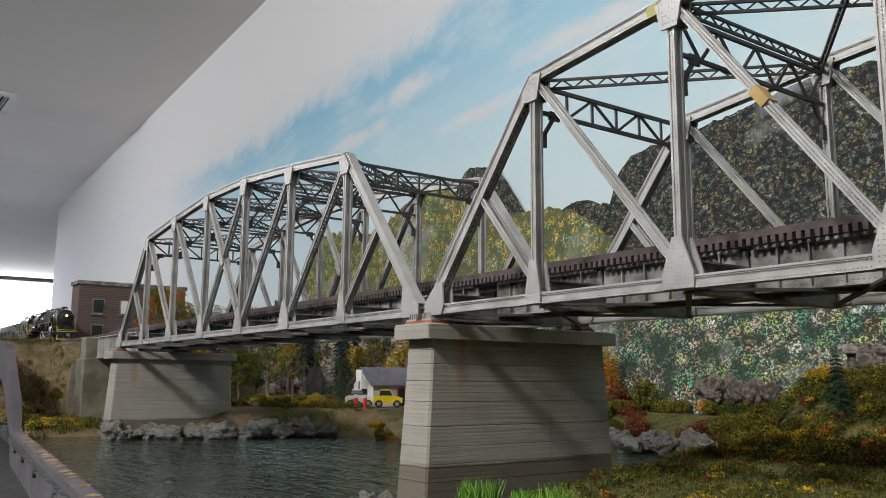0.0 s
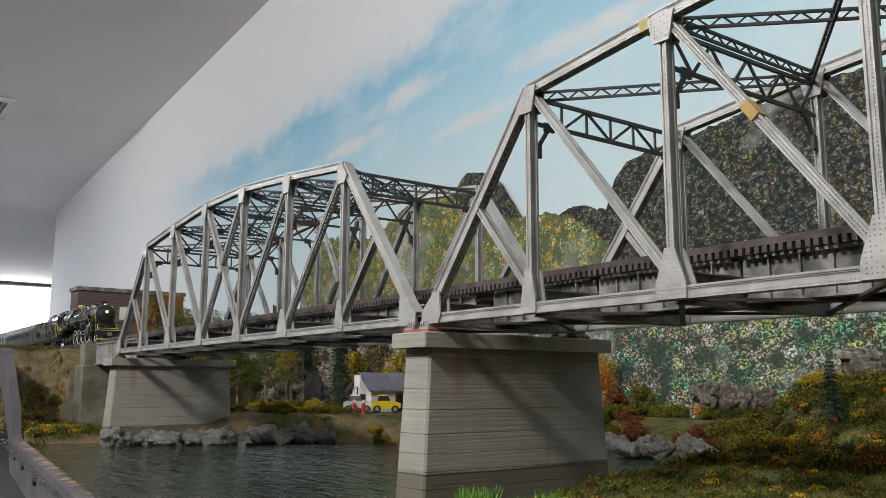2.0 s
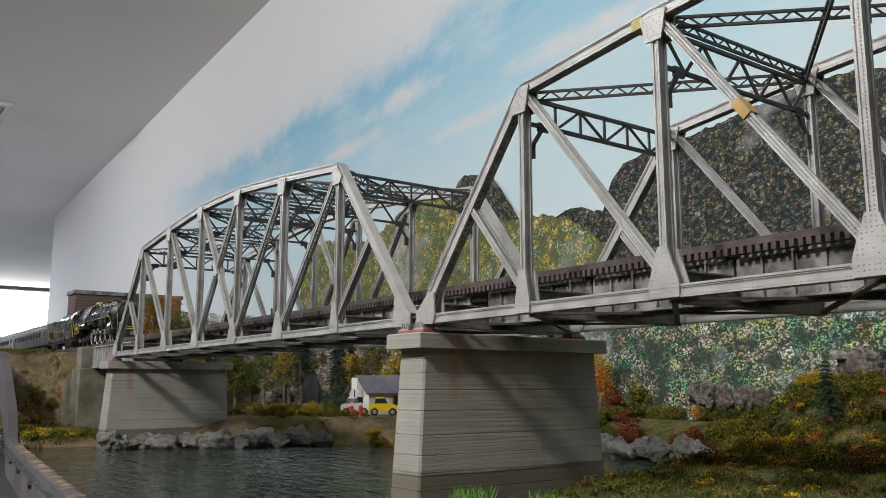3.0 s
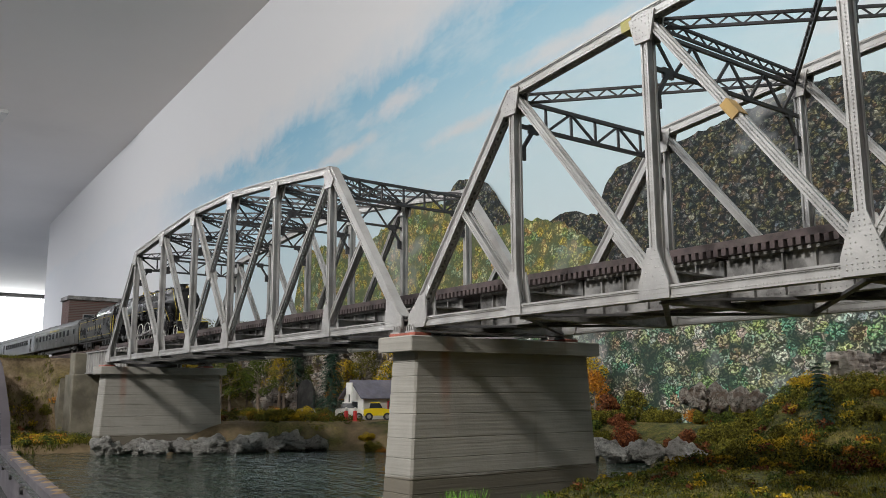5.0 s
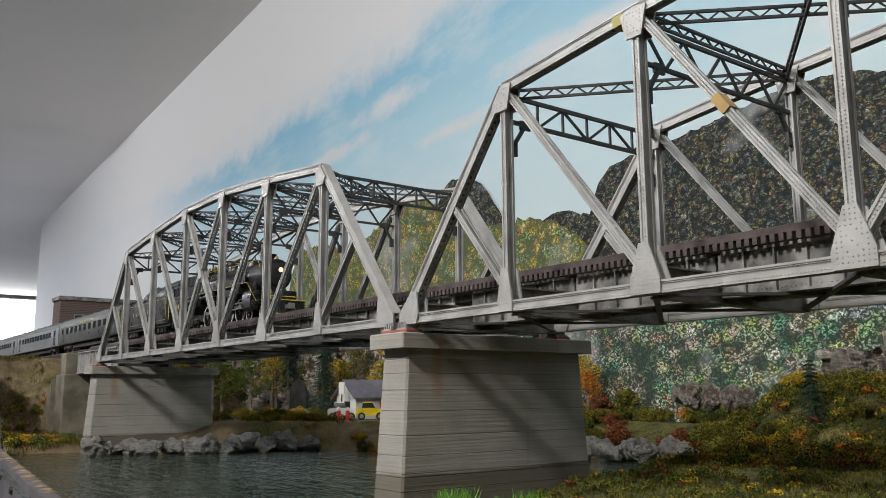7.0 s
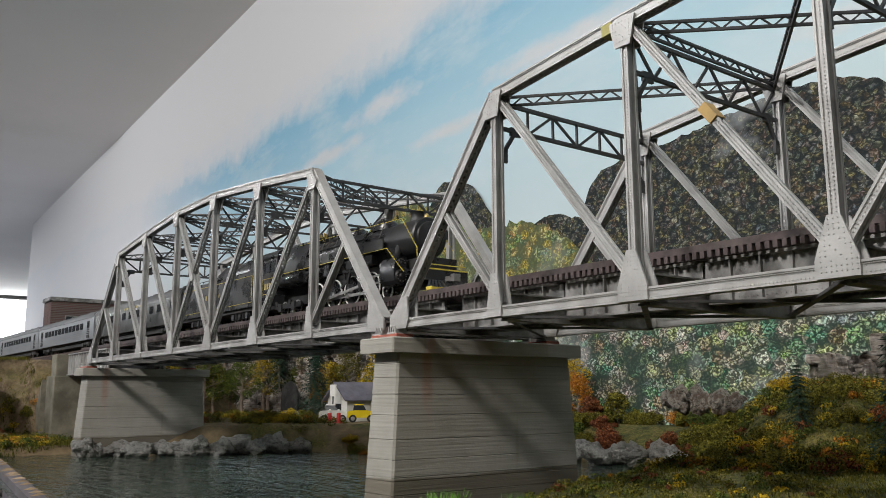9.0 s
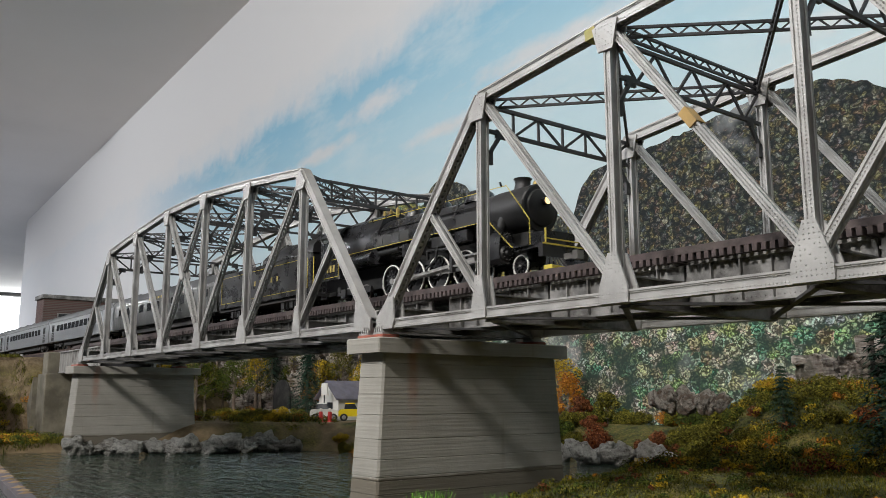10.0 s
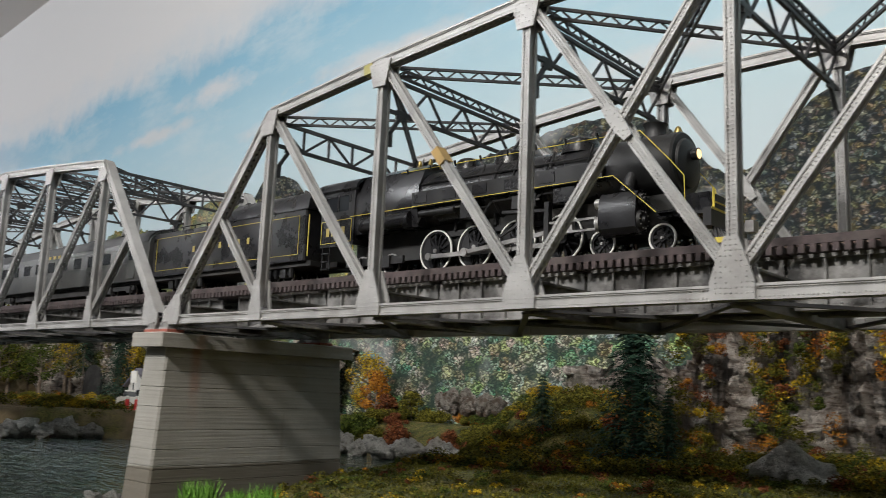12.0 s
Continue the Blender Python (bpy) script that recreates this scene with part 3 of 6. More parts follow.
def fascia():
    """The painted board along the layout's front, its top cut to the ground's profile."""
    f = thing("fascia_board", "grey-purple painted front board with a chipped plywood edge", "fascia board", kind="structure")
    n = 300
    top, bot, body = [], [], MB()
    rng = random.Random(5)
    for i in range(n + 1):
        x = -3.45 + 4.65 * i / n
        z = -0.104 + 0.110 * sstep(-0.69, -0.85, x)
        top.append((x, front_y(x), z))
    def strip(y0, y1, zt, zb):
        mm = MB()
        V = []
        for x, y, z in top:
            b = zb(z)
            V += [(x, y + y0, b), (x, y + y1, b), (x, y + y1, zt(z)), (x, y + y0, zt(z))]
        mm.add(V, [(4 * i + j, 4 * i + 4 + j, 4 * i + 4 + (j + 1) % 4, 4 * i + (j + 1) % 4) for i in range(n) for j in range(4)])
        return mm
    part("board", strip(-0.012, -0.002, lambda z: z, lambda z: max(z - 0.045, -0.15)), BOARD, f)
    chips = MB()
    for x, y, z in top:
        if -0.72 < x < 1.0 and rng.random() < 0.55:
            for _ in range(1):
                cx = x + rng.uniform(-0.008, 0.008)
                s = rng.uniform(0.0004, 0.0014)
                chips.add([(cx - s * 2, y - 0.0124, z - s * rng.random()), (cx + s * 2, y - 0.0124, z - s), (cx + s * 2.5, y - 0.0015, z + 0.0006), (cx, y - 0.006, z + 0.0016), (cx - s * 2.5, y - 0.0015, z + 0.0006)], [(0, 1, 2, 3), (0, 3, 4)])
    part("chipped_edge", chips, RAWWOOD, f, "chipped raw plywood edge")
    for x in (-0.62, -0.50, -0.36, -0.2, 0.0, 0.25):
        m = MB()
        m.tube((x, front_y(x) - 0.012, -0.119), (x, front_y(x) - 0.0145, -0.119), 0.0035, 0.0028, 10)
        part("screw", m, SCREW, f)


def bench():
    """The table that carries the layout."""
    t = thing("layout_bench", "plain plywood bench carrying the layout", "bench", kind="structure")
    m = MB()
    m.hexa([(-3.45, front_y(-3.45) + 0.01, -0.16), (1.2, front_y(1.2) + 0.01, -0.16), (1.2, wall_y(1.2) - 0.02, -0.16), (-3.45, wall_y(-3.45) - 0.02, -0.16),
            (-3.45, front_y(-3.45) + 0.01, -0.142), (1.2, front_y(1.2) + 0.01, -0.142), (1.2, wall_y(1.2) - 0.02, -0.142), (-3.45, wall_y(-3.45) - 0.02, -0.142)])
    part("deck", m, UNDER, t)
    for x in (-3.2, -2.1, -1.0, 0.1, 1.0):
        for y in (0.02, 0.40):
            m = MB()
            m.bevel_box(x - 0.03, x + 0.03, y - 0.03, y + 0.03, -1.35, -0.16, 0.003)
            part("leg", m, RAWWOOD, t)


# ---------------------------------------------------------------- piers
def pier():
    t = thing("bridge_pier", "tapered board-formed concrete pier standing in the water", "bridge pier", "concrete piers")
    m = MB()
    zs = [-0.135, -0.098, -0.0905, -0.0885, -0.079, -0.068, -0.0545, -0.043, -0.0335, -0.0255, -0.019]
    yc, rings = 0.0645, []
    def ring(z, inset):
        k = (-0.019 - z) / 0.07
        hx, hy = 0.0125 + 0.0016 * k - inset, 0.0685 + 0.0045 * k - inset
        c = 0.0012
        return [(-hx + c, yc - hy, z), (hx - c, yc - hy, z), (hx, yc - hy + c, z), (hx, yc + hy - c, z), (hx - c, yc + hy, z), (-hx + c, yc + hy, z), (-hx, yc + hy - c, z), (-hx, yc - hy + c, z)]
    for i, z in enumerate(zs):
        if 0 < i < len(zs) - 1:
            rings += [ring(z - 0.0003, 0), ring(z - 0.0001, 0.00035), ring(z + 0.0001, 0.00035), ring(z + 0.0003, 0)]
        else:
            rings.append(ring(z, 0))
    m.loft(rings)
    part("shaft", m, CONCRETE, t)
    m = MB()
    m.bevel_box(-0.0175, 0.0175, -0.011, 0.140, -0.0195, -0.0108, 0.0007)
    part("cap", m, CONCRETE, t)
    for y in (0.0, W):
        m = MB()
        m.bevel_box(-0.0135, 0.0135, y - 0.006, y + 0.006, -0.0108, -0.0088, 0.0004)
        part("bearing_plate", m, REDSHOE, t, "red painted bearing plate")
        for sx in (-1, 1):
            m = MB()
            for j in range(4):
                m.beam((sx * (0.0035 + j * 0.0024), y - 0.0045, -0.0088), (sx * (0.0045 + j * 0.0016), y - 0.0045, -0.0045), 0.0008, 0.0012)
            m.box(min(sx * 0.003, sx * 0.0125), max(sx * 0.003, sx * 0.0125), y - 0.0055, y + 0.005, -0.0088, -0.0078)
            m.box(min(sx * 0.0045, sx * 0.0105), max(sx * 0.0045, sx * 0.0105), y - 0.0035, y + 0.0045, -0.0078, -0.0040)
            part("bearing_shoe", m, STEEL, t, "ribbed grey bearing shoe")
    return t


# ---------------------------------------------------------------- truss bridge
H = [None, 0.1095, 0.1185, 0.1255, 0.1255, 0.1185, 0.1095, None]
DEEP = 0.0047


def node_top(k):
    return (k * P, H[k])


def rivet_row(m, p, q, y, pitch=0.0015):
    p, q = Vector((p[0], 0, p[1])), Vector((q[0], 0, q[1]))
    n = max(1, int((q - p).length / pitch))
    for i in range(n + 1):
        c = p.lerp(q, i / n)
        m.rivet((c.x, y, c.z))


def member(name, p, q, y, wide, parent, style, deep=DEEP):
    """A riveted member in the truss plane: two face plates joined by a web, a cover or lacing."""
    m = MB()
    a, b = Vector((p[0], y, p[1])), Vector((q[0], y, q[1]))
    d = (b - a).normalized()
    n = Vector((-d.z, 0, d.x))
    t = 0.0009
    for s in (-1, 1):
        o = Vector((0, s * (deep / 2 - t / 2), 0))
        m.beam(a + o, b + o, wide, t)
        for e in (-1, 1):
            oo = o + n * e * (wide / 2 - 0.0005) + Vector((0, s * 0.0004, 0))
            m.beam(a + oo, b + oo, 0.001, t)
    if style == "web":
        m.beam(a, b, 0.0010, deep - 2 * t)
        for s in (-1, 1):
            for e in (-1, 1):
                o = Vector((0, s * (deep / 2 - 0.0018), 0)) + n * e * 0.0009
                m.beam(a + o, b + o, 0.0008, 0.0014)
    else:
        if style == "cover":
            o = n * (wide / 2) * (1 if n.z > 0 else -1)
            m.beam(a + o, b + o, 0.0009, deep + 0.0016)
        sides = (-1, 1) if style == "laced" else ((-1 if n.z > 0 else 1),)
        length = (b - a).length
        k = max(2, int(length / (deep * 0.75)))
        for e in sides:
            o = n * e * (wide / 2 - 0.0007)
            for i in range(k):
                f0, f1 = a.lerp(b, i / k) + o, a.lerp(b, (i + 1) / k) + o
                h = Vector((0, deep / 2 - 0.0006, 0))
                m.beam(f0 - h, f1 + h, 0.0009, 0.0004, n)
                if style == "cover":
                    m.beam(f0 + h, f1 - h, 0.0009, 0.0004, n)
    yr = y - deep / 2 - 0.0004
    for e in (-1, 1):
        o = n * e * (wide / 2 - 0.0011)
        rivet_row(m, (a.x + o.x, a.z + o.z), (b.x + o.x, b.z + o.z), yr)
    return part(name, m, STEEL, parent)


def gusset(outline, y, parent, side, rows):
    m = MB()
    yy = y + side * (DEEP / 2 + 0.0009)
    m.plate(outline, yy - 0.0005, yy + 0.0005)
    if side < 0:
        for x, z in rows:
            m.rivet((x, yy - 0.0005, z))
    return part("gusset_plate", m, STEEL, parent)


def inside(poly, x, z):
    odd = False
    for (x0, z0), (x1, z1) in zip(poly, poly[1:] + poly[:1]):
        if (z0 > z) != (z1 > z) and x < x0 + (z - z0) / (z1 - z0) * (x1 - x0):
            odd = not odd
    return odd


def rivet_grid(poly, pitch=0.0018):
    cx = sum(p[0] for p in poly) / len(poly)
    cz = sum(p[1] for p in poly) / len(poly)
    small = [(cx + (x - cx) * 0.9, cz + (z - cz) * 0.9) for x, z in poly]
    hole = [(cx + (x - cx) * 0.55, cz + (z - cz) * 0.55) for x, z in poly]
    x0, x1 = min(p[0] for p in poly), max(p[0] for p in poly)
    z0, z1 = min(p[1] for p in poly), max(p[1] for p in poly)
    out = []
    for i in range(int((x1 - x0) / pitch) + 1):
        for j in range(int((z1 - z0) / pitch) + 1):
            x, z = x0 + i * pitch + 0.0004, z0 + j * pitch + 0.0004
            if inside(small, x, z) and (not inside(hole, x, z) or (i + j) % 3 == 0):
                out.append((x, z))
    return out


def lattice_strut(name, p, q, drop, parent, bar=0.0016, zig=0.0011, bays=None, pitch=0.0055, fan=True):
    """A light open girder from p to q, drop deep downwards."""
    m = MB()
    p, q, dr = Vector(p), Vector(q), Vector(drop)
    m.beam(p, q, bar, bar, dr)
    m.beam(p + dr, q + dr, bar, bar, dr)
    k = bays or max(3, int((q - p).length / pitch))
    for i in range(k):
        a, b = p.lerp(q, i / k), p.lerp(q, (i + 1) / k)
        if i % 2:
            m.beam(a + dr, b, zig, zig * 0.7, dr.cross(q - p))
        else:
            m.beam(a, b + dr, zig, zig * 0.7, dr.cross(q - p))
        if bays:
            m.beam(b, b + dr, zig, zig * 0.7, dr.cross(q - p))
    return part(name, m, STEEL_SHADED, parent)


def truss_bridge():
    t = thing("truss_bridge", "grey riveted steel through truss railway bridge with arched top chord", "truss bridge", "truss spans")
    wb, hb = 0.0049, -0.0032
    for y in (0.0, W):
        # bottom chord, one length a panel
        for k in range(7):
            member("bottom_chord", (k * P - (0.004 if k == 0 else 0), hb), ((k + 1) * P + (0.004 if k == 6 else 0), hb), y, wb, t, "cover")
        member("end_post", (0.0, 0.0), node_top(1), y, 0.0056, t, "cover")
        member("end_post", (SPAN, 0.0), node_top(6), y, 0.0056, t, "cover")
        for k in range(1, 6):
            member("top_chord", node_top(k), node_top(k + 1), y, 0.0052, t, "cover")
        for k in range(1, 7):
            member("vertical_post", (k * P, 0.002), (k * P, H[k] - 0.003), y, 0.0038 if k not in (3, 4) else 0.0040, t, "web")
        for a, b in ((1, 2), (2, 3), (3, 4)):
            member("diagonal", node_top(a), (b * P, 0.002), y, 0.0035, t, "laced", DEEP - 0.0008)
            member("diagonal", node_top(7 - a), ((7 - b) * P, 0.002), y, 0.0035, t, "laced", DEEP - 0.0008)
        for side in (-1, 1):
            d = Vector((P, H[3] - 0.002)).normalized()
            c, e = Vector((3.5 * P, (H[3] + 0.002) / 2)), Vector((d.y, d.x))
            d = Vector((d.x, -d.y))
            poly = [c - d * 0.0085 - e * 0.0019, c - d * 0.003 - e * 0.0028, c + d * 0.003 - e * 0.0028, c + d * 0.0085 - e * 0.0019, c + d * 0.0085 + e * 0.0019, c + d * 0.003 + e * 0.0028, c - d * 0.003 + e * 0.0028, c - d * 0.0085 + e * 0.0019]
            poly = [(p.x, p.y) for p in poly]
            gusset(poly, y, t, side, rivet_grid(poly))
        for s in (0, 1):
            f = lambda x: SPAN - x if s else x
            member("end_strut", (f(P), 0.004), (f(P * 0.505), H[1] * 0.505), y, 0.0034, t, "web", DEEP - 0.0010)
        for side in (-1, 1):
            for k in range(1, 7):
                x, z = k * P, H[k]
                big = 0.0078 if k not in (1, 6) else 0.0052
                left = big
                poly = [(x - big, -0.0055), (x + big, -0.0055), (x + big, 0.0008), (x + 0.0024, 0.0160), (x - 0.0024, 0.0160), (x - left, 0.0008)]
                gusset(poly, y, t, side, rivet_grid(poly))
                s0 = (H[k] - (H[k - 1] or 0)) / P if k > 1 else 1.2
                s1 = ((H[k + 1] or 0) - H[k]) / P if k < 6 else -1.2
                poly = [(x - 0.0072, z - 0.0072 * max(s0, -0.2) * 0.9), (x, z + 0.0015), (x + 0.0072, z + 0.0072 * min(s1, 0.2) * 0.9), (x + 0.0042, z - 0.0125), (x - 0.0042, z - 0.0125)]
                gusset(poly, y, t, side, rivet_grid(poly))
            for s in (0, 1):
                f = lambda x: SPAN - x if s else x
                poly = [(f(-0.0045), -0.0060), (f(0.0115), -0.0060), (f(0.0135), -0.001), (f(0.0120), 0.0120), (f(0.0068), 0.0120), (f(-0.0045), 0.001)]
                gusset(poly, y, t, side, rivet_grid(poly))
    for k in range(1, 7):
        x, z = k * P, H[k]
        # sway frame: top strut, lower strut, knees
        hip = k in (1, 6)
        if hip:
            lattice_strut("portal_frame", (x, 0.003, z - 0.0035), (x, W - 0.003, z - 0.0035), (0, 0, -0.0135), t, 0.0019, 0.0014, bays=6)
        else:
            lattice_strut("sway_frame", (x, 0.003, z - 0.0062), (x, W - 0.003, z - 0.0062), (0, 0, -0.0165), t, 0.0017, 0.0014, pitch=0.014)
            lattice_strut("top_strut", (x, 0.003, z + 0.001), (x, W - 0.003, z + 0.001), (0, 0, -0.0042), t, 0.0013, 0.0008)
        low = z - (0.0170 if hip else 0.0227)
        for y, s in ((0.003, 1), (W - 0.003, -1)):
            m = MB()
            m.beam((x, y, low - 0.0145), (x, y + s * 0.010, low), 0.0018, 0.0016, (1, 0, 0))
            m.box(x - 0.0008, x + 0.0008, min(y, y + s * 0.0035), max(y, y + s * 0.0035), low - 0.018, low - 0.011)
            m.box(x - 0.0007, x + 0.0007, min(y + s * 0.006, y + s * 0.013), max(y + s * 0.006, y + s * 0.013), low - 0.0028, low + 0.0018)
            part("knee_brace", m, STEEL_SHADED, t)
    for k in range(1, 6):
        for s in (0, 1):
            a = (k * P, 0.003 if s else W - 0.003, H[k] - 0.0005)
            b = ((k + 1) * P, W - 0.003 if s else 0.003, H[k + 1] - 0.0005)
            lattice_strut("top_lateral", a, b, (0, 0, -0.0045), t, 0.0013, 0.0008)
    # floor
    for k in range(0, 8):
        m = MB()
        x = k * P
        m.box(x - 0.0006, x + 0.0006, 0.0034, W - 0.0034, -0.0060, 0.0060)
        m.box(x - 0.0032, x + 0.0032, 0.0034, W - 0.0034, -0.0070, -0.0060)
        m.box(x - 0.0032, x + 0.0032, 0.0034, W - 0.0034, 0.0060, 0.0068)
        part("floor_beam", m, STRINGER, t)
        if k < 7:
            for sgn in (0, 1):
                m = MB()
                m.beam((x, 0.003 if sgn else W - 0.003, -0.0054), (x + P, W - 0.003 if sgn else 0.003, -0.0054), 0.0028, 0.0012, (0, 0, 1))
                part("bottom_lateral", m, STEEL_SHADED, t)
            for y in (TRACK_Y - 0.0125, TRACK_Y + 0.0125):
                m = MB()
                m.box(x + 0.0007, x + P - 0.0007, y - 0.0005, y + 0.0005, -0.0035, 0.0150)
                m.box(x + 0.0035, x + P - 0.0035, y - 0.0028, y + 0.0028, 0.0146, 0.0160)
                m.box(x + 0.0035, x + P - 0.0035, y - 0.0028, y + 0.0028, -0.0046, -0.0035)
                for j in range(1, 6):
                    m.box(x + j * P / 6 - 0.0004, x + j * P / 6 + 0.0004, y - 0.0024, y + 0.0024, -0.0035, 0.0146)
                for zz in (-0.0022, 0.0136):
                    rivet_row(m, (x + 0.004, zz), (x + P - 0.004, zz), y - 0.0005, 0.0022)
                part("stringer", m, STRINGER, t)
    return t


def tape(name, p, q, wide, mat, parent, label):
    m = MB()
    m.beam(p, q, wide, DEEP + 0.0014)
    return part(name, m, mat, parent, label)


def approach_span():
    t = thing("girder_bridge", "short grey plate girder approach span", "girder bridge")
    x0, x1 = -0.818, -0.642
    for y in (0.026, 0.092):
        m = MB()
        m.box(x0, x1, y - 0.0006, y + 0.0006, -0.0135, 0.0125)
        m.box(x0, x1, y - 0.0035, y + 0.0035, 0.0125, 0.0138)
        m.box(x0, x1, y - 0.0035, y + 0.0035, -0.0148, -0.0135)
        for i in range(15):
            x = x0 + 0.004 + i * (x1 - x0 - 0.008) / 14
            m.box(x - 0.0005, x + 0.0005, y - 0.003, y + 0.003, -0.0135, 0.0125)
        part("girder", m, STEEL, t)
    for i in range(5):
        x = x0 + 0.01 + i * 0.039
        m = MB()
        m.box(x - 0.001, x + 0.001, 0.027, 0.091, -0.010, 0.009)
        part("cross_frame", m, STEEL_SHADED, t)


def abutment():
    t = thing("bridge_abutment", "weathered concrete abutment with sloping wing wall, shade darkened into its colour", "abutment")
    m = MB()
    m.bevel_box(-0.855, -0.812, 0.006, 0.130, -0.12, -0.0155, 0.001)
    m.bevel_box(-0.850, -0.824, 0.010, 0.126, -0.0155, 0.0135, 0.001)
    part("body", m, WEATHERED_SHADED, t)
    m = MB()
    m.plate([(-0.853, -0.115), (-0.853, -0.02), (-0.905, -0.10), (-0.905, -0.115)], 0.0, 0.0095)
    part("wing_wall", m, WEATHERED_SHADED, t)


def track():
    t = thing("railway_track", "single railway track on dark timber ties", "railway track")
    tie = MB()
    tie.bevel_box(-0.00115, 0.00115, -0.0195, 0.0195, 0, 0.0032, 0.0002)
    tie_mesh = tie.mesh("tie", TIMBER)
    pitch = P / 22
    n = int((SPAN + 2 * E) / pitch)
    z0 = 0.0160
    for i in range(n + 1):
        part("tie", tie_mesh, None, t, at=pose(i * pitch, TRACK_Y + random.uniform(-0.0003, 0.0003), z0))
    m = MB()
    i = 1
    while i * pitch < SPAN + 0.2:
        m.bevel_box(-i * pitch - 0.00115, -i * pitch + 0.00115, TRACK_Y - 0.0195, TRACK_Y + 0.0195, z0, z0 + 0.0032, 0.0002)
        i += 1
    far = part("ties_of_far_span", m, TIMBER, t)
    tagged(far, kind="stuff")
    m = MB()
    x = -0.825
    while x > -3.4:
        m.box(x - 0.0013, x + 0.0013, TRACK_Y - 0.016, TRACK_Y + 0.016, 0.0135, 0.0190)
        x -= 0.0068
    x = SPAN + 2 * E
    while x < 1.15:
        m.box(x - 0.00115, x + 0.00115, TRACK_Y - 0.0195, TRACK_Y + 0.0195, z0, z0 + 0.0032)
        x += pitch
    tagged(part("ties_on_bank", m, TIMBER, t), kind="stuff")
    for s in (-1, 1):
        m = MB()
        y = TRACK_Y + s * 0.0095
        for a, b, c, d in ((0.0014, 0.0, 0.0003, 0), (0.0003, 0.0003, 0.0022, 0), (0.0006, 0.0020, 0.0026, 0)):
            m.box(-3.4, 1.15, y - a, y + a, z0 + 0.0032 + b, z0 + 0.0032 + c)
        part("rail", m, RAIL, t, "rust-brown rail with worn top")
        m = MB()
        y = TRACK_Y + s * 0.0180
        m.bevel_box(-0.82, 1.15, y - 0.0012, y + 0.0012, z0 + 0.0032, z0 + 0.0064, 0.0002)
        part("guard_timber", m, TIMBER, t)
        m = MB()
        y = TRACK_Y + s * 0.0058
        m.box(-0.82, 1.15, y - 0.0004, y + 0.0004, z0 + 0.0032, z0 + 0.0070)
        part("guard_rail", m, RAIL, t)


room()
ceiling_vent()
backdrop_paintings()
ground()
fascia()
bench()
pier_a = pier()
copy_thing(pier_a, pose(-SPAN - 2 * E, 0, 0))
copy_thing(pier_a, pose(SPAN + 2 * E, 0, 0))
span_a = truss_bridge()
copy_thing(span_a, pose(-E - SPAN, 0, 0))
span_a.matrix_basis = pose(E, 0, 0)
tape("tape_patch", (1.86 * P, 0.0, 0.1172), (1.93 * P, 0.0, 0.1179), 0.0062, TAPE2, span_a, "olive tape patch round the top chord")
tape("tape_patch", (2.43 * P, 0.0, 0.0684), (2.49 * P, 0.0, 0.0614), 0.0042, TAPE, span_a, "ochre tape patch round the diagonal")
approach_span()
abutment()
track()


# ---------------------------------------------------------------- rocks and plants
def rock_mesh(name, seed, mat, n=10):
    """A rounded, faceted stone about one unit across."""
    b = bmesh.new()
    bmesh.ops.create_icosphere(b, subdivisions=4, radius=0.5)
    rng = random.Random(seed)
    o = Vector((rng.uniform(-50, 50), rng.uniform(-50, 50), 3))
    planes = [(Vector((rng.uniform(-1, 1), rng.uniform(-1, 1), rng.uniform(-0.6, 1))).normalized(), rng.uniform(0.28, 0.42)) for _ in range(n + 6)]
    for v in b.verts:
        p = v.co.copy()
        for q, d in planes:
            k = p.dot(q)
            if k > d:
                p -= q * (k - d)
        p += p.normalized() * 0.15 * noise.fractal(p * 3 + o, 1.0, 2.0, 4)
        v.co = p
    m = bpy.data.meshes.new(name)
    b.to_mesh(m)
    b.free()
    m.materials.append(mat)
    m.polygons.foreach_set("use_smooth", [True] * len(m.polygons))
    m.set_sharp_from_angle(angle=radians(22))
    return m


ROCKS = [rock_mesh("rock", s, BOULDER) for s in range(5)]
TANROCKS = [rock_mesh("rock", s + 20, mat_tan_rock()) for s in range(5)]


def put_rock(i, x, y, z, sx, sy, sz, rz, label, group):
    ob = new("boulder", (ROCKS if "tan" not in label else TANROCKS)[i % 5])
    ob.matrix_basis = pose(x, y, z, 0, 0, rz) @ Matrix.Diagonal((sx, sy, sz, 1))
    return tagged(ob, label, "boulder", group)


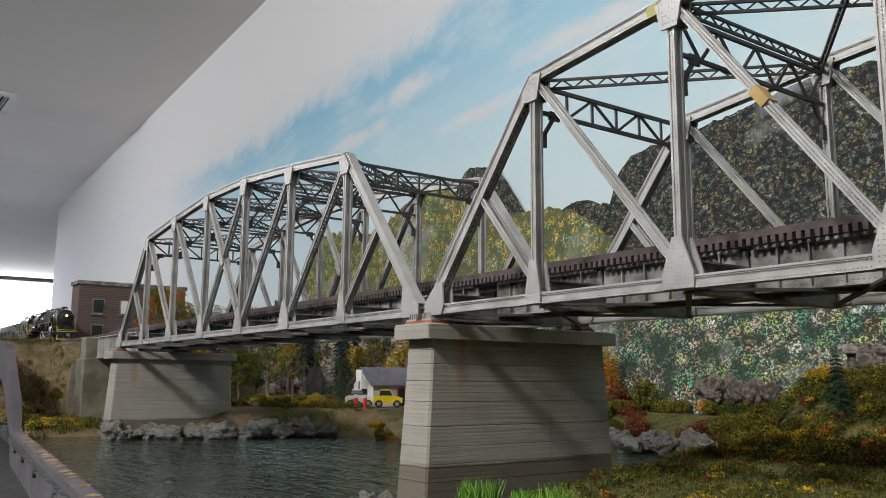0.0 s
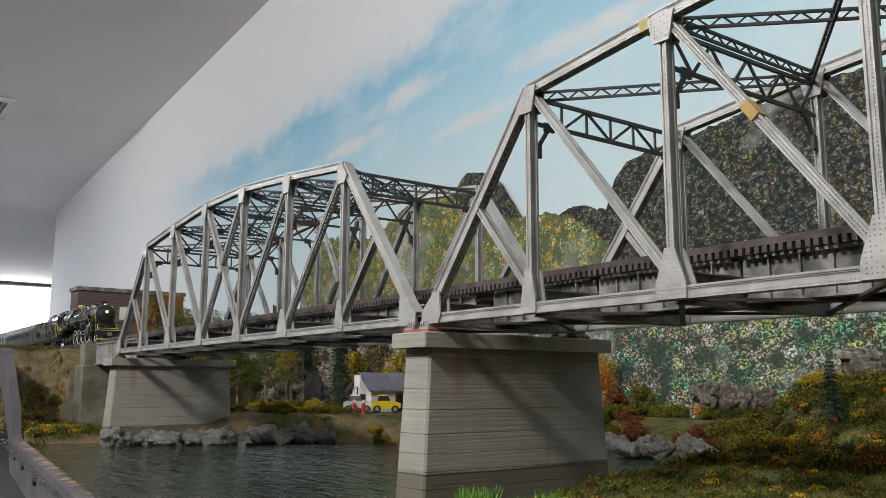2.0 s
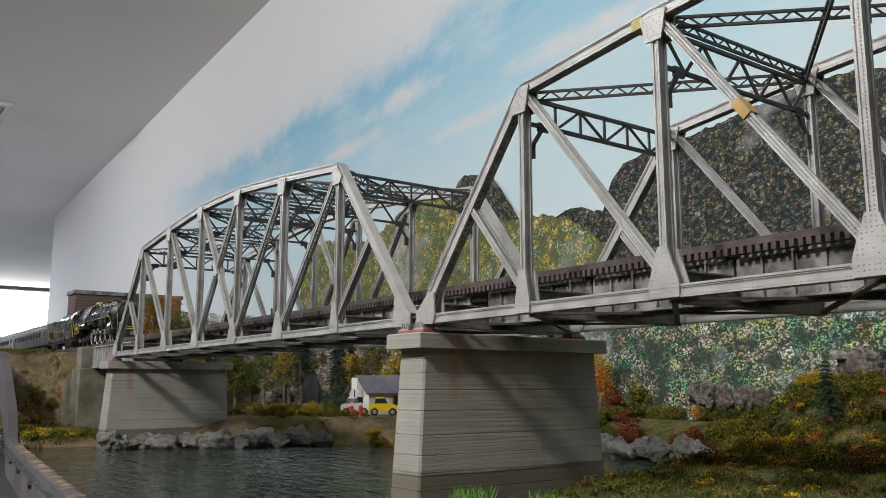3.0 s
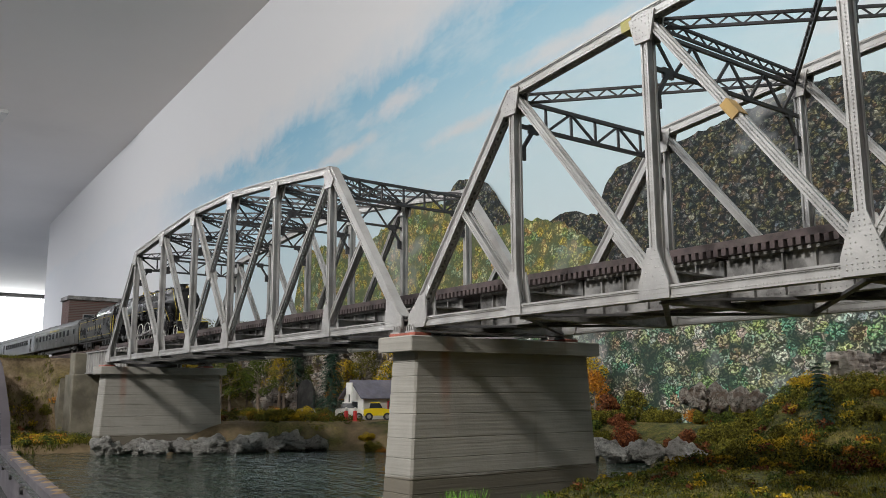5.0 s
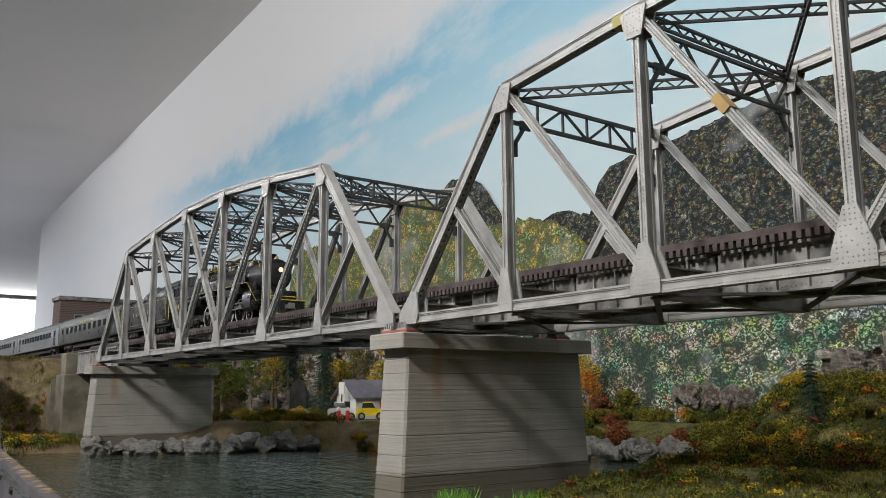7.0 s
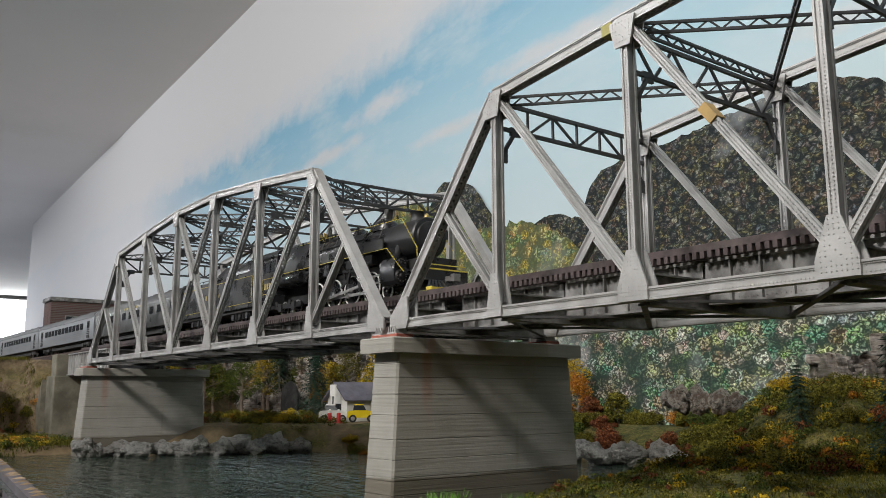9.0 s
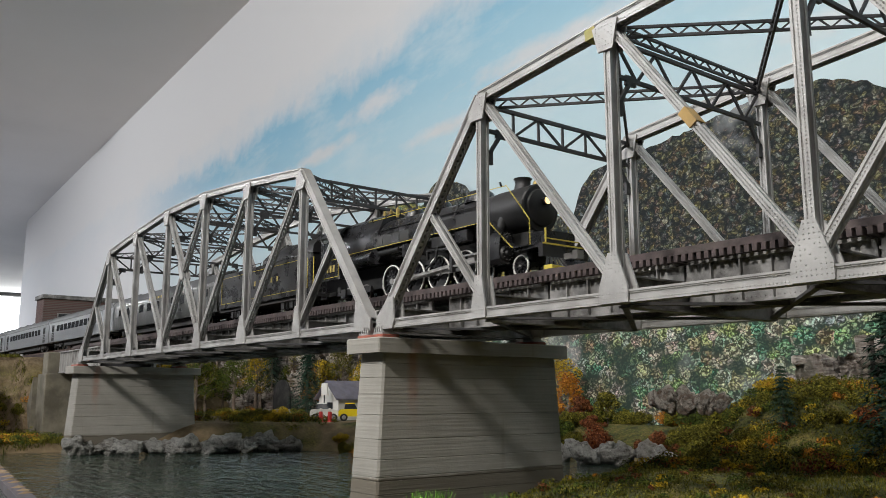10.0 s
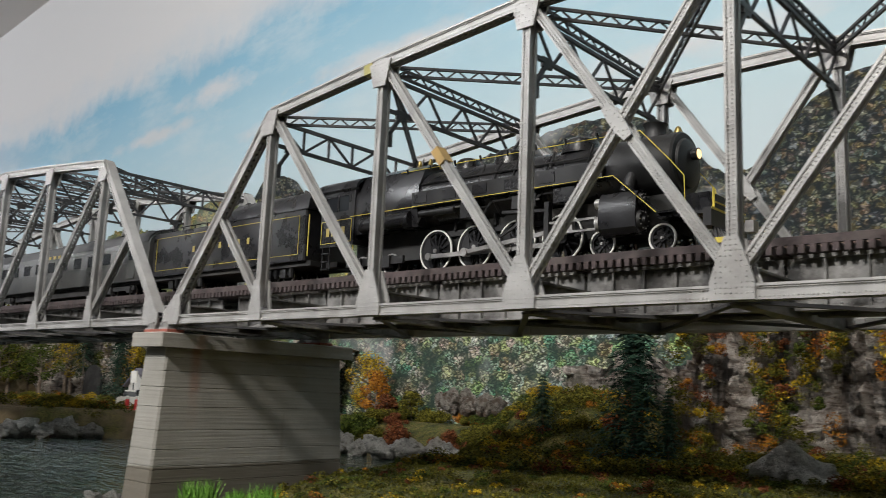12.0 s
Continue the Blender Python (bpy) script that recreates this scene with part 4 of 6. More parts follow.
def boulders():
    rng = random.Random(11)
    for i in range(19):
        f = i / 18
        x = -0.615 + 0.085 * f + rng.uniform(-0.008, 0.008)
        y = -0.002 + 0.185 * f + rng.uniform(-0.010, 0.010)
        s = rng.uniform(0.018, 0.034)
        put_rock(i, x, y, WATER + s * 0.28, s * 1.45, s, s * 0.8, rng.uniform(0, 360), "pale grey boulder at the foot of the pier", "boulders along the shore")
    for i in range(8):
        x, y, s = -0.545 + rng.uniform(-0.02, 0.03), 0.195 + rng.uniform(-0.02, 0.035), rng.uniform(0.02, 0.038)
        put_rock(i, x, y, WATER + 0.006, s * 1.3, s, s * 0.9, rng.uniform(0, 360), "weathered grey boulder on the shore", "boulders along the shore")
    for i in range(14):
        f = i / 13
        x, y = -0.29 + 0.19 * f + rng.uniform(-0.01, 0.01), 0.385 - 0.02 * f + rng.uniform(-0.02, 0.02)
        s = rng.uniform(0.016, 0.034)
        put_rock(i, x, y, WATER + 0.006 + rng.uniform(0, 0.008), s * 1.2, s, s * 0.9, rng.uniform(0, 360), "grey boulder beside the far bank", "boulders on the far bank")
    for x, y, s in ((-0.022, 0.296, 0.024), (-0.004, 0.300, 0.018), (0.012, 0.296, 0.022), (-0.040, 0.300, 0.016), (0.024, 0.300, 0.018), (-0.012, 0.304, 0.024)):
        put_rock(int(s * 1000), x, y, -0.048, s, s * 0.8, s * 0.95, rng.uniform(0, 360), "craggy tan rock among the bushes", "rocks on the rise")
    put_rock(1, 0.305, 0.206, -0.079, 0.058, 0.038, 0.038, 20, "broad pale rock lying in the meadow", "rocks on the rise")
    put_rock(3, 0.125, 0.275, -0.080, 0.05, 0.03, 0.02, 60, "low pale rock lying in the meadow", "rocks on the rise")
    for i in range(3):
        put_rock(i, -0.026 + i * 0.004, -0.022 + i * 0.012, WATER, 0.014, 0.012, 0.01, i * 70, "small wet stone at the pier foot", "boulders along the shore")


def rock_face(x0, x1, y, z0, z1, seed, lean=0.25):
    """A rough upright rock face with ledges and clefts."""
    nx, nz = int((x1 - x0) / 0.0019), int((z1 - z0) / 0.0019)
    m = MB()
    for i in range(nx + 1):
        for j in range(nz + 1):
            u, w = i / nx, j / nz
            x, z = x0 + (x1 - x0) * u, z0 + (z1 - z0) * w
            big = noise.fractal(Vector((x * 22 + seed, z * 14, seed)), 1.0, 2.0, 3)
            cleft = abs(noise.noise(Vector((x * 62 + seed * 3, z * 9, 2.0))))
            crack = abs(noise.noise(Vector((x * 150 + seed, z * 45, 5.0))))
            step = math.floor(z * 190 + 3.0 * noise.noise(Vector((x * 40, z * 30, seed))))
            ledge = noise.noise(Vector((x * 55, step * 1.7, seed)))
            fine = noise.fractal(Vector((x * 170, z * 240, seed)), 0.8, 2.0, 4)
            edge = min(u, 1 - u, 0.08) / 0.08
            d = 0.020 * big - 0.030 * max(0, 0.20 - cleft) / 0.20 - 0.006 * max(0, 0.25 - crack) / 0.25 + 0.010 * ledge + 0.005 * fine
            m.v.append((x, y + lean * (z - z0) - d + 0.03 * (1 - edge), z + (0.018 * big if j == nz else 0.004 * fine)))
    k = nz + 1
    m.f = [(i * k + j, (i + 1) * k + j, (i + 1) * k + j + 1, i * k + j + 1) for i in range(nx) for j in range(nz)]
    top = len(m.v)
    for i in range(nx + 1):
        a = m.v[i * k + nz]
        m.v.append((a[0], a[1] + 0.06, a[2] - 0.006))
    m.f += [(i * k + nz, (i + 1) * k + nz, top + i + 1, top + i) for i in range(nx)]
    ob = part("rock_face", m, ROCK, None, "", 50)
    return tagged(ob, "rugged tan and grey rock face with cleft shade in its colour", "rock face", "rock faces")


def flecks(m, centre, r, count, size, rng, flat=1.0):
    """Small leaf flecks over a rounded clump."""
    for _ in range(count):
        d = Vector((rng.gauss(0, 1), rng.gauss(0, 1), rng.gauss(0, 1))).normalized()
        c = Vector(centre) + Vector((d.x, d.y, d.z * flat)) * r * (0.72 + 0.36 * rng.random())
        n = (d + Vector((rng.uniform(-1, 1), rng.uniform(-1, 1), rng.uniform(-1, 1))) * 0.7).normalized()
        u = n.orthogonal().normalized()
        w = n.cross(u)
        a = rng.uniform(0, 6.28)
        u, w = u * math.cos(a) + w * math.sin(a), w * math.cos(a) - u * math.sin(a)
        s = size * rng.uniform(0.5, 1.2)
        k = n * s * 0.35
        m.add([c - u * s, c - w * s * 0.7 + k, c + u * s, c + w * s * 0.7 + k], [(0, 1, 2, 3)])


def bush_mesh(colour, seed, clumps=20, per=170, size=0.026):
    """A bush about one unit wide: uneven clumps of leaf flecks over bare twigs."""
    rng = random.Random(seed)
    m = MB()
    for i in range(clumps):
        a, d = rng.uniform(0, 6.28), rng.uniform(0.0, 0.42)
        r = rng.uniform(0.09, 0.19)
        c = (math.cos(a) * d, math.sin(a) * d, rng.uniform(0.12, 0.46) * (1 - d) + 0.05)
        flecks(m, c, r, per, size, rng, 0.85)
        m.tube((c[0] * 0.2, c[1] * 0.2, 0), c, 0.02, 0.006, 4, False)
    me = bpy.data.meshes.new("bush")
    me.from_pydata(m.v, [], m.f)
    me.materials.append(LEAF[colour])
    return me


def mesh_plain(name, m, mat):
    me = bpy.data.meshes.new(name)
    me.from_pydata(m.v, [], m.f)
    me.materials.append(mat)
    return me


BUSHES = {c: [bush_mesh(c, i * 7 + len(c)) for i in range(2)] for c in ("olive", "green", "yellow", "orange", "red")}
TONE = {"olive": "olive-green", "green": "dark green", "yellow": "bright yellow", "orange": "orange-brown", "red": "rusty red"}


def put_bush(colour, x, y, z, s, rng, where, group):
    ob = new("bush", BUSHES[colour][rng.randrange(2)])
    ob.matrix_basis = pose(x, y, z, rng.uniform(-12, 12), rng.uniform(-12, 12), rng.uniform(0, 360)) @ Matrix.Diagonal((s, s, s * rng.uniform(0.8, 1.15), 1))
    return tagged(ob, TONE[colour] + " foam foliage bush " + where, "bush", group)


def bushes():
    rng = random.Random(21)
    pick = lambda *w: rng.choices(("olive", "green", "yellow", "orange", "red"), w)[0]
    for _ in range(150):
        x, y = rng.uniform(-0.06, 0.62), 0.205 + 0.15 * rng.random() ** 0.8
        if x > 0.15:
            y = 0.205 + rng.random() * 0.085
        s = rng.uniform(0.014, 0.030) * (0.75 + 0.5 * (y - 0.2) / 0.15) * (0.62 if x > 0.15 else 1.0)
        put_bush(pick(9, 4.0, 2.6, 1.6, 2.6), x, y, ground_z(x, y) - 0.004, s, rng, "on the bank", "bushes on the rise")
    for colour, count in (("olive", 460), ("yellow", 60), ("orange", 26), ("green", 200), ("red", 46)):
        m = MB()
        for _ in range(count):
            x, y = rng.uniform(0.03, 0.58), rng.uniform(0.02, 0.235)
            r = rng.uniform(0.0018, 0.0046)
            z = ground_z(x, y)
            for _ in range(3):
                flecks(m, (x + rng.uniform(-r, r), y + rng.uniform(-r, r), z + r * rng.uniform(0.2, 0.7)), r * 0.7, 26, 0.0008, rng, 0.7)
        tagged(part("meadow_plants", mesh_plain("meadow_plants", m, LEAF[colour])), TONE[colour] + " low plants scattered over the meadow", "low plants", "", "stuff")
    for colour, count in (("olive", 320), ("green", 150), ("yellow", 80), ("orange", 90), ("red", 70)):
        m = MB()
        for _ in range(count):
            x, z = rng.uniform(0.15, 0.66), rng.uniform(-0.085, 0.03)
            if noise.noise(Vector((x * 34, z * 6, 4.0))) < -0.04 and -0.070 < z < 0.012:
                continue
            y, r = (0.298 if x < 0.32 else 0.282 if x < 0.5 else 0.268) + 0.25 * (z + 0.09) + rng.uniform(-0.008, 0.014), rng.uniform(0.003, 0.008)
            for _ in range(3):
                flecks(m, (x + rng.uniform(-r, r), y + rng.uniform(-r, r) * 0.5, z + rng.uniform(-r, r)), r * 0.75, 60, 0.0009, rng, 0.8)
        tagged(part("cliff_growth", mesh_plain("cliff_growth", m, LEAF[colour])), TONE[colour] + " growth hanging on the rock face", "undergrowth", "", "stuff")
    for colour, count in (("olive", 150), ("green", 80), ("yellow", 44), ("orange", 22), ("red", 12)):
        m = MB()
        for i in range(count):
            if i % 5 == 0:
                x, y = rng.uniform(-0.70, -0.54), rng.uniform(0.15, 0.30)
                if ground_z(x, y) < WATER + 0.010:
                    continue
            elif i % 2:
                x = rng.uniform(-0.96, -0.68)
                y = rng.uniform(front_y(x) + 0.004, 0.012)
            else:
                x, y = rng.uniform(-1.25, -0.74), rng.uniform(0.13, 0.43)
                if x > -0.86 and y < 0.37:
                    continue
            r = rng.uniform(0.004, 0.011)
            z = ground_z(x, y)
            if z > -0.018 and y < 0.06:
                continue
            for _ in range(3):
                flecks(m, (x + rng.uniform(-r, r), y + rng.uniform(-r, r), z + r * rng.uniform(0.1, 0.8)), r * 0.75, 45, 0.0012, rng, 0.8)
        tagged(part("bank_growth", mesh_plain("bank_growth", m, LEAF[colour])), TONE[colour] + " low growth covering the river bank", "undergrowth", "", "stuff")
    for colour, count, k in (("olive", 950, 0.85), ("green", 420, 0.85), ("yellow", 260, 0.7), ("orange", 110, 0.7), ("red", 170, 0.75)):
        m = MB()
        for _ in range(count):
            x, y = rng.uniform(-0.16, 0.60), rng.uniform(0.165, 0.46)
            if (y > 0.345 and x > 0.06) or ground_z(x, y) < WATER + 0.004:
                continue
            if (x > 0.16 and y > 0.285) or math.hypot(x - 0.305, (y - 0.198) * 0.7) < 0.033:
                continue
            r = rng.uniform(0.004, 0.010) * k
            z = ground_z(x, y)
            for _ in range(3):
                flecks(m, (x + rng.uniform(-r, r), y + rng.uniform(-r, r), z + r * rng.uniform(0.2, 0.9)), r * 0.75, 60, 0.0009, rng, 0.8)
        tagged(part("hillside_growth", mesh_plain("hillside_growth", m, LEAF[colour])), TONE[colour] + " dense growth covering the rise", "undergrowth", "", "stuff")
    for _ in range(34):
        x = rng.uniform(-0.93, -0.69)
        y = rng.uniform(front_y(x) + 0.006, -0.008)
        if ground_z(x, y) > -0.03:
            continue
        put_bush(pick(5, 2, 3, 2, 1.5), x, y, ground_z(x, y) - 0.003, rng.uniform(0.010, 0.024), rng, "on the river bank", "bushes on the river bank")
    for _ in range(40):
        x = rng.uniform(-0.98, -0.46)
        y = rng.uniform(0.37, 0.44) if rng.random() < 0.7 else rng.uniform(0.30, 0.34)
        if -0.70 < x < -0.53 and y < 0.43:
            continue
        put_bush(pick(4, 2.5, 4, 2, 0.6), x, y, ground_z(x, y) - 0.003, rng.uniform(0.016, 0.036), rng, "below the rock face", "bushes below the rocks")
    for x, y, s, c in ((-0.47, 0.262, 0.028, "olive"), (-0.455, 0.27, 0.02, "orange"), (-0.49, 0.272, 0.024, "yellow"), (-0.43, 0.285, 0.03, "orange"), (-0.41, 0.30, 0.03, "olive"),
                       (-0.62, 0.21, 0.03, "olive"), (-0.60, 0.24, 0.034, "yellow"), (-0.64, 0.235, 0.036, "olive"), (-0.59, 0.265, 0.02, "orange")):
        put_bush(c, x, y, ground_z(x, y) - 0.002, s, rng, "beside the sandy lot", "bushes round the lot")
    for _ in range(34):
        x, y = rng.uniform(-0.16, 0.06), rng.uniform(0.33, 0.47)
        put_bush(pick(8, 5, 1.8, 0.4, 0.7), x, y, ground_z(x, y) - 0.003, rng.uniform(0.02, 0.04), rng, "on the far bank", "bushes on the far bank")
    for _ in range(24):
        x, y = rng.uniform(-0.32, -0.06), rng.uniform(0.42, 0.53)
        put_bush(pick(6, 2, 1.5, 2.5, 2.5), x, y, ground_z(x, y) - 0.003, rng.uniform(0.03, 0.055), rng, "on the far bank", "bushes on the far bank")


def autumn_tree(colour, x, y, z, high, seed, label):
    t = thing("tree", label, "tree", "autumn trees", pose(x, y, z))
    rng = random.Random(seed)
    m = MB()
    m.tube((0, 0, -0.004), (0, 0, high * 0.6), high * 0.035, high * 0.02, 8)
    tips = []
    for i in range(13):
        h = high * (0.25 + 0.62 * i / 12)
        a = i * 2.4 + rng.uniform(-0.4, 0.4)
        l = high * (0.30 - 0.19 * (i / 12)) * rng.uniform(0.7, 1.15)
        q = (math.cos(a) * l, math.sin(a) * l, h + l * 0.45)
        m.tube((0, 0, min(h, high * 0.6)), q, high * 0.014, high * 0.005, 5)
        tips.append(q)
    part("trunk", m, TRUNK, t)
    m = MB()
    for q in tips + [(0, 0, high * 0.92), (0, 0, high * 0.75)]:
        flecks(m, q, high * rng.uniform(0.08, 0.14), 190, 0.0014, rng, 0.8)
    me = bpy.data.meshes.new("crown")
    me.from_pydata(m.v, [], m.f)
    me.materials.append(LEAF[colour])
    part("crown", me, None, t)
    return t


def conifer(x, y, z, high, wide, seed, levels=24):
    t = thing("conifer", "dark green spruce tree with drooping needles", "conifer tree", "conifers", pose(x, y, z))
    rng = random.Random(seed)
    m = MB()
    m.tube((0, 0, -0.004), (0, 0, high * 0.97), high * 0.022, high * 0.003, 8)
    part("trunk", m, TRUNK, t)
    m = MB()
    for i in range(levels):
        f = i / (levels - 1)
        h = high * (0.08 + 0.90 * f)
        reach = wide * (1 - f) ** 0.85 + wide * 0.05
        for j in range(15):
            a = j * 2 * math.pi / 15 + rng.uniform(-0.3, 0.3) + i
            l = reach * rng.uniform(0.72, 1.12)
            d = Vector((math.cos(a), math.sin(a), -0.30 - 0.25 * rng.random()))
            side = Vector((-d.y, d.x, 0)).normalized()
            for k in range(5):
                c = Vector((0, 0, h)) + d * l * (0.25 + 0.75 * k / 4)
                s = high * 0.018 * rng.uniform(0.8, 1.4)
                for e in (-1, 1):
                    tip = c + (side * e + d * 0.9 + Vector((0, 0, rng.uniform(-0.5, 0.3)))) * s * 1.6
                    m.add([c - d * s * 0.4, c + d * s * 0.5, tip], [(0, 1, 2)])
    me = bpy.data.meshes.new("crown")
    me.from_pydata(m.v, [], m.f)
    me.materials.append(LEAF["dark"])
    part("crown", me, None, t)


def trees():
    conifer(0.104, 0.252, -0.085, 0.062, 0.017, 1)
    conifer(0.187, 0.238, -0.084, 0.120, 0.030, 2, 34)
    conifer(0.217, 0.228, -0.088, 0.056, 0.011, 3)
    conifer(-0.785, 0.385, -0.076, 0.125, 0.032, 4, 30)
    conifer(-1.02, 0.44, -0.03, 0.10, 0.03, 6)
    autumn_tree("orange", -0.345, 0.515, -0.10, 0.085, 5, "orange autumn tree on the far bank")
    autumn_tree("red", -0.315, 0.505, -0.10, 0.055, 15, "rusty red autumn tree on the far bank")
    autumn_tree("olive", -0.29, 0.525, -0.10, 0.06, 16, "olive tree on the far bank")
    autumn_tree("yellow", -0.375, 0.53, -0.10, 0.11, 17, "yellow autumn tree on the far bank")
    rng = random.Random(8)
    for i in range(44):
        x, y = -1.36 + 0.92 * i / 29 + rng.uniform(-0.015, 0.015), rng.uniform(0.425, 0.49)
        if i > 29:
            x, y = rng.uniform(-1.22, -0.96), rng.uniform(0.17, 0.40)
        c = rng.choices(("yellow", "olive", "orange", "green"), (1.2, 3.6, 1.2, 3.6))[0]
        if i < 30 and i % 3 == 1:
            continue
        autumn_tree(c, x, y, ground_z(x, y), rng.uniform(0.075, 0.12), 30 + i, TONE[c] + " autumn tree before the rock face")
    for i, (x, y, h) in enumerate(((-1.30, 0.42, 0.10), (-1.18, 0.38, 0.09), (-1.5, 0.45, 0.12), (-1.05, 0.36, 0.08), (-1.4, 0.36, 0.08))):
        autumn_tree("green" if i % 2 else "olive", x, y, ground_z(x, y), h, 60 + i, "dull green tree behind the track")


def blade(m, x, y, z, h, rng, lean=0.35, w=0.0004):
    a = rng.uniform(0, 6.28)
    l = h * rng.uniform(0.05, lean)
    b = rng.uniform(0, 3.14)
    u, v = math.cos(b) * w, math.sin(b) * w
    mx, my = x + math.cos(a) * l * 0.35, y + math.sin(a) * l * 0.35
    m.add([(x - u, y - v, z), (x + u, y + v, z), (mx + u * 0.7, my + v * 0.7, z + h * 0.55), (mx - u * 0.7, my - v * 0.7, z + h * 0.55), (x + math.cos(a) * l, y + math.sin(a) * l, z + h)], [(0, 1, 2, 3), (3, 2, 4)])


def grass():
    rng = random.Random(3)
    m = MB()
    for _ in range(120000):
        x, y = rng.uniform(-0.02, 0.6), rng.uniform(-0.02, 0.30)
        if rng.random() > 0.35 + 0.9 * (fbm(x, y, 2, 25) + 0.5) or ground_z(x, y) < WATER + 0.001:
            continue
        blade(m, x, y, ground_z(x, y) - 0.0004, rng.uniform(0.0010, 0.0026), rng, 0.9, 0.0003)
    tagged(part("meadow_grass", mesh_plain("meadow_grass", m, LEAF["grass"])), "short olive static grass over the meadow", "grass", "", "stuff")
    m = MB()
    for _ in range(9000):
        x = rng.uniform(-0.98, -0.68)
        y = rng.uniform(front_y(x) + 0.003, 0.0)
        blade(m, x, y, ground_z(x, y) - 0.0004, rng.uniform(0.002, 0.006), rng, 0.8, 0.0004)
    tagged(part("bank_grass", mesh_plain("bank_grass", m, LEAF["grass"])), "short olive static grass on the river bank", "grass", "", "stuff")
    for x, y, r, n, h in ((0.030, 0.008, 0.006, 170, 0.016), (0.042, 0.012, 0.006, 170, 0.0165), (0.075, 0.010, 0.006, 160, 0.013), (0.088, 0.018, 0.008, 210, 0.016), (0.100, 0.006, 0.008, 200, 0.014),
                           (0.064, 0.014, 0.005, 110, 0.010), (0.112, 0.015, 0.007, 150, 0.012), (0.080, 0.000, 0.006, 130, 0.010)):
        m = MB()
        for _ in range(n):
            a, d = rng.uniform(0, 6.28), r * rng.random() ** 0.6
            blade(m, math.cos(a) * d, math.sin(a) * d, 0, h * rng.uniform(0.5, 1.1), rng, 0.45, 0.0004)
        tagged(part("grass_tuft", mesh_plain("grass_tuft", m, LEAF["fresh"]), None, None, at=pose(x, y, max(ground_z(x, y), WATER) - 0.001)), "bright green tuft of long grass", "grass tuft", "grass tufts")


# ---------------------------------------------------------------- village and buildings
def filling_station():
    t = thing("filling_station", "small white filling station with slate gable roof", "house", at=pose(-0.629, 0.3945, -0.0778, 0, 0, 88))
    m = MB()
    m.box(-0.06, 0.06, -0.028, 0.028, 0, 0.030)
    part("wall", m, CREAM, t)
    for x in (-0.06, 0.0585):
        m = MB()
        m.loft([[(x, -0.028, 0.030), (x, 0.028, 0.030), (x, 0.0, 0.051)], [(x + 0.0015, -0.028, 0.030), (x + 0.0015, 0.028, 0.030), (x + 0.0015, 0.0, 0.051)]])
        part("gable", m, CREAM, t)
    for s in (-1, 1):
        m = MB()
        m.loft([[(x, s * 0.033, 0.0275), (x, s * 0.033, 0.0292), (x, 0.0, 0.0540), (x, 0.0, 0.0522)] for x in (-0.066, 0.066)])
        part("roof", m, SLATE, t)
    m = MB()
    m.bevel_box(0.010, 0.020, -0.005, 0.005, 0.044, 0.068, 0.0006)
    part("chimney", m, BRICK, t)
    for x, w, z0, z1 in ((-0.048, 0.012, 0.010, 0.024), (-0.022, 0.013, 0.0, 0.025), (0.030, 0.018, 0.008, 0.024)):
        m = MB()
        m.box(x, x + w, -0.0290, -0.0280, z0, z1)
        f = part("window" if z0 else "door", m, CREAM if z0 else REDSIGN, t)
        m = MB()
        m.box(x + 0.0015, x + w - 0.0015, -0.0296, -0.0290, z0 + 0.0015, z1 - 0.0015)
        part("pane", m, GLASS, f)
    m = MB()
    m.box(-0.0608, -0.0600, -0.012, 0.004, 0.006, 0.024)
    part("window", m, GLASS, t)
    m = MB()
    m.tube((0.030, -0.0300, 0.014), (0.030, -0.0315, 0.014), 0.0125, n=24)
    part("round_sign", m, REDSIGN, t, "round plain red sign")
    m = MB()
    m.box(-0.008, 0.006, -0.0315, -0.0300, 0.013, 0.027)
    part("square_sign", m, REDSIGN, t, "plain red and white sign")
    m = MB()
    m.box(-0.005, 0.003, -0.0322, -0.0315, 0.016, 0.024)
    part("sign_panel", m, CREAM, t)
    # sign post
    p = thing("sign_post", "white square sign on a thin post", "sign", at=pose(-0.618, 0.320, -0.0778))
    m = MB()
    m.tube((0, 0, -0.002), (0, 0, 0.046), 0.0009, n=8)
    part("post", m, SCREW, p)
    m = MB()
    m.bevel_box(-0.0075, 0.0075, -0.001, 0.001, 0.034, 0.050, 0.0004)
    part("panel", m, CREAM, p)
    g = thing("fuel_pump", "red and white fuel pump on a kerb", "fuel pump", "fuel pumps", pose(-0.567, 0.286, -0.0778))
    m = MB()
    m.bevel_box(-0.0022, 0.0022, -0.002, 0.002, 0, 0.013, 0.0005)
    part("cabinet", m, REDSIGN, g)
    m = MB()
    m.lathe_z([(0.013, 0.0010), (0.0142, 0.0019), (0.0165, 0.0019), (0.0175, 0.0007)], 0, 0, 12)
    part("globe", m, CREAM, g)
    m = MB()
    m.bevel_box(-0.007, 0.007, -0.004, 0.004, -0.003, 0.0010, 0.0004)
    part("kerb", m, REDSIGN, g)
    copy_thing(g, pose(-0.556, 0.293, -0.0778, 0, 0, 8))


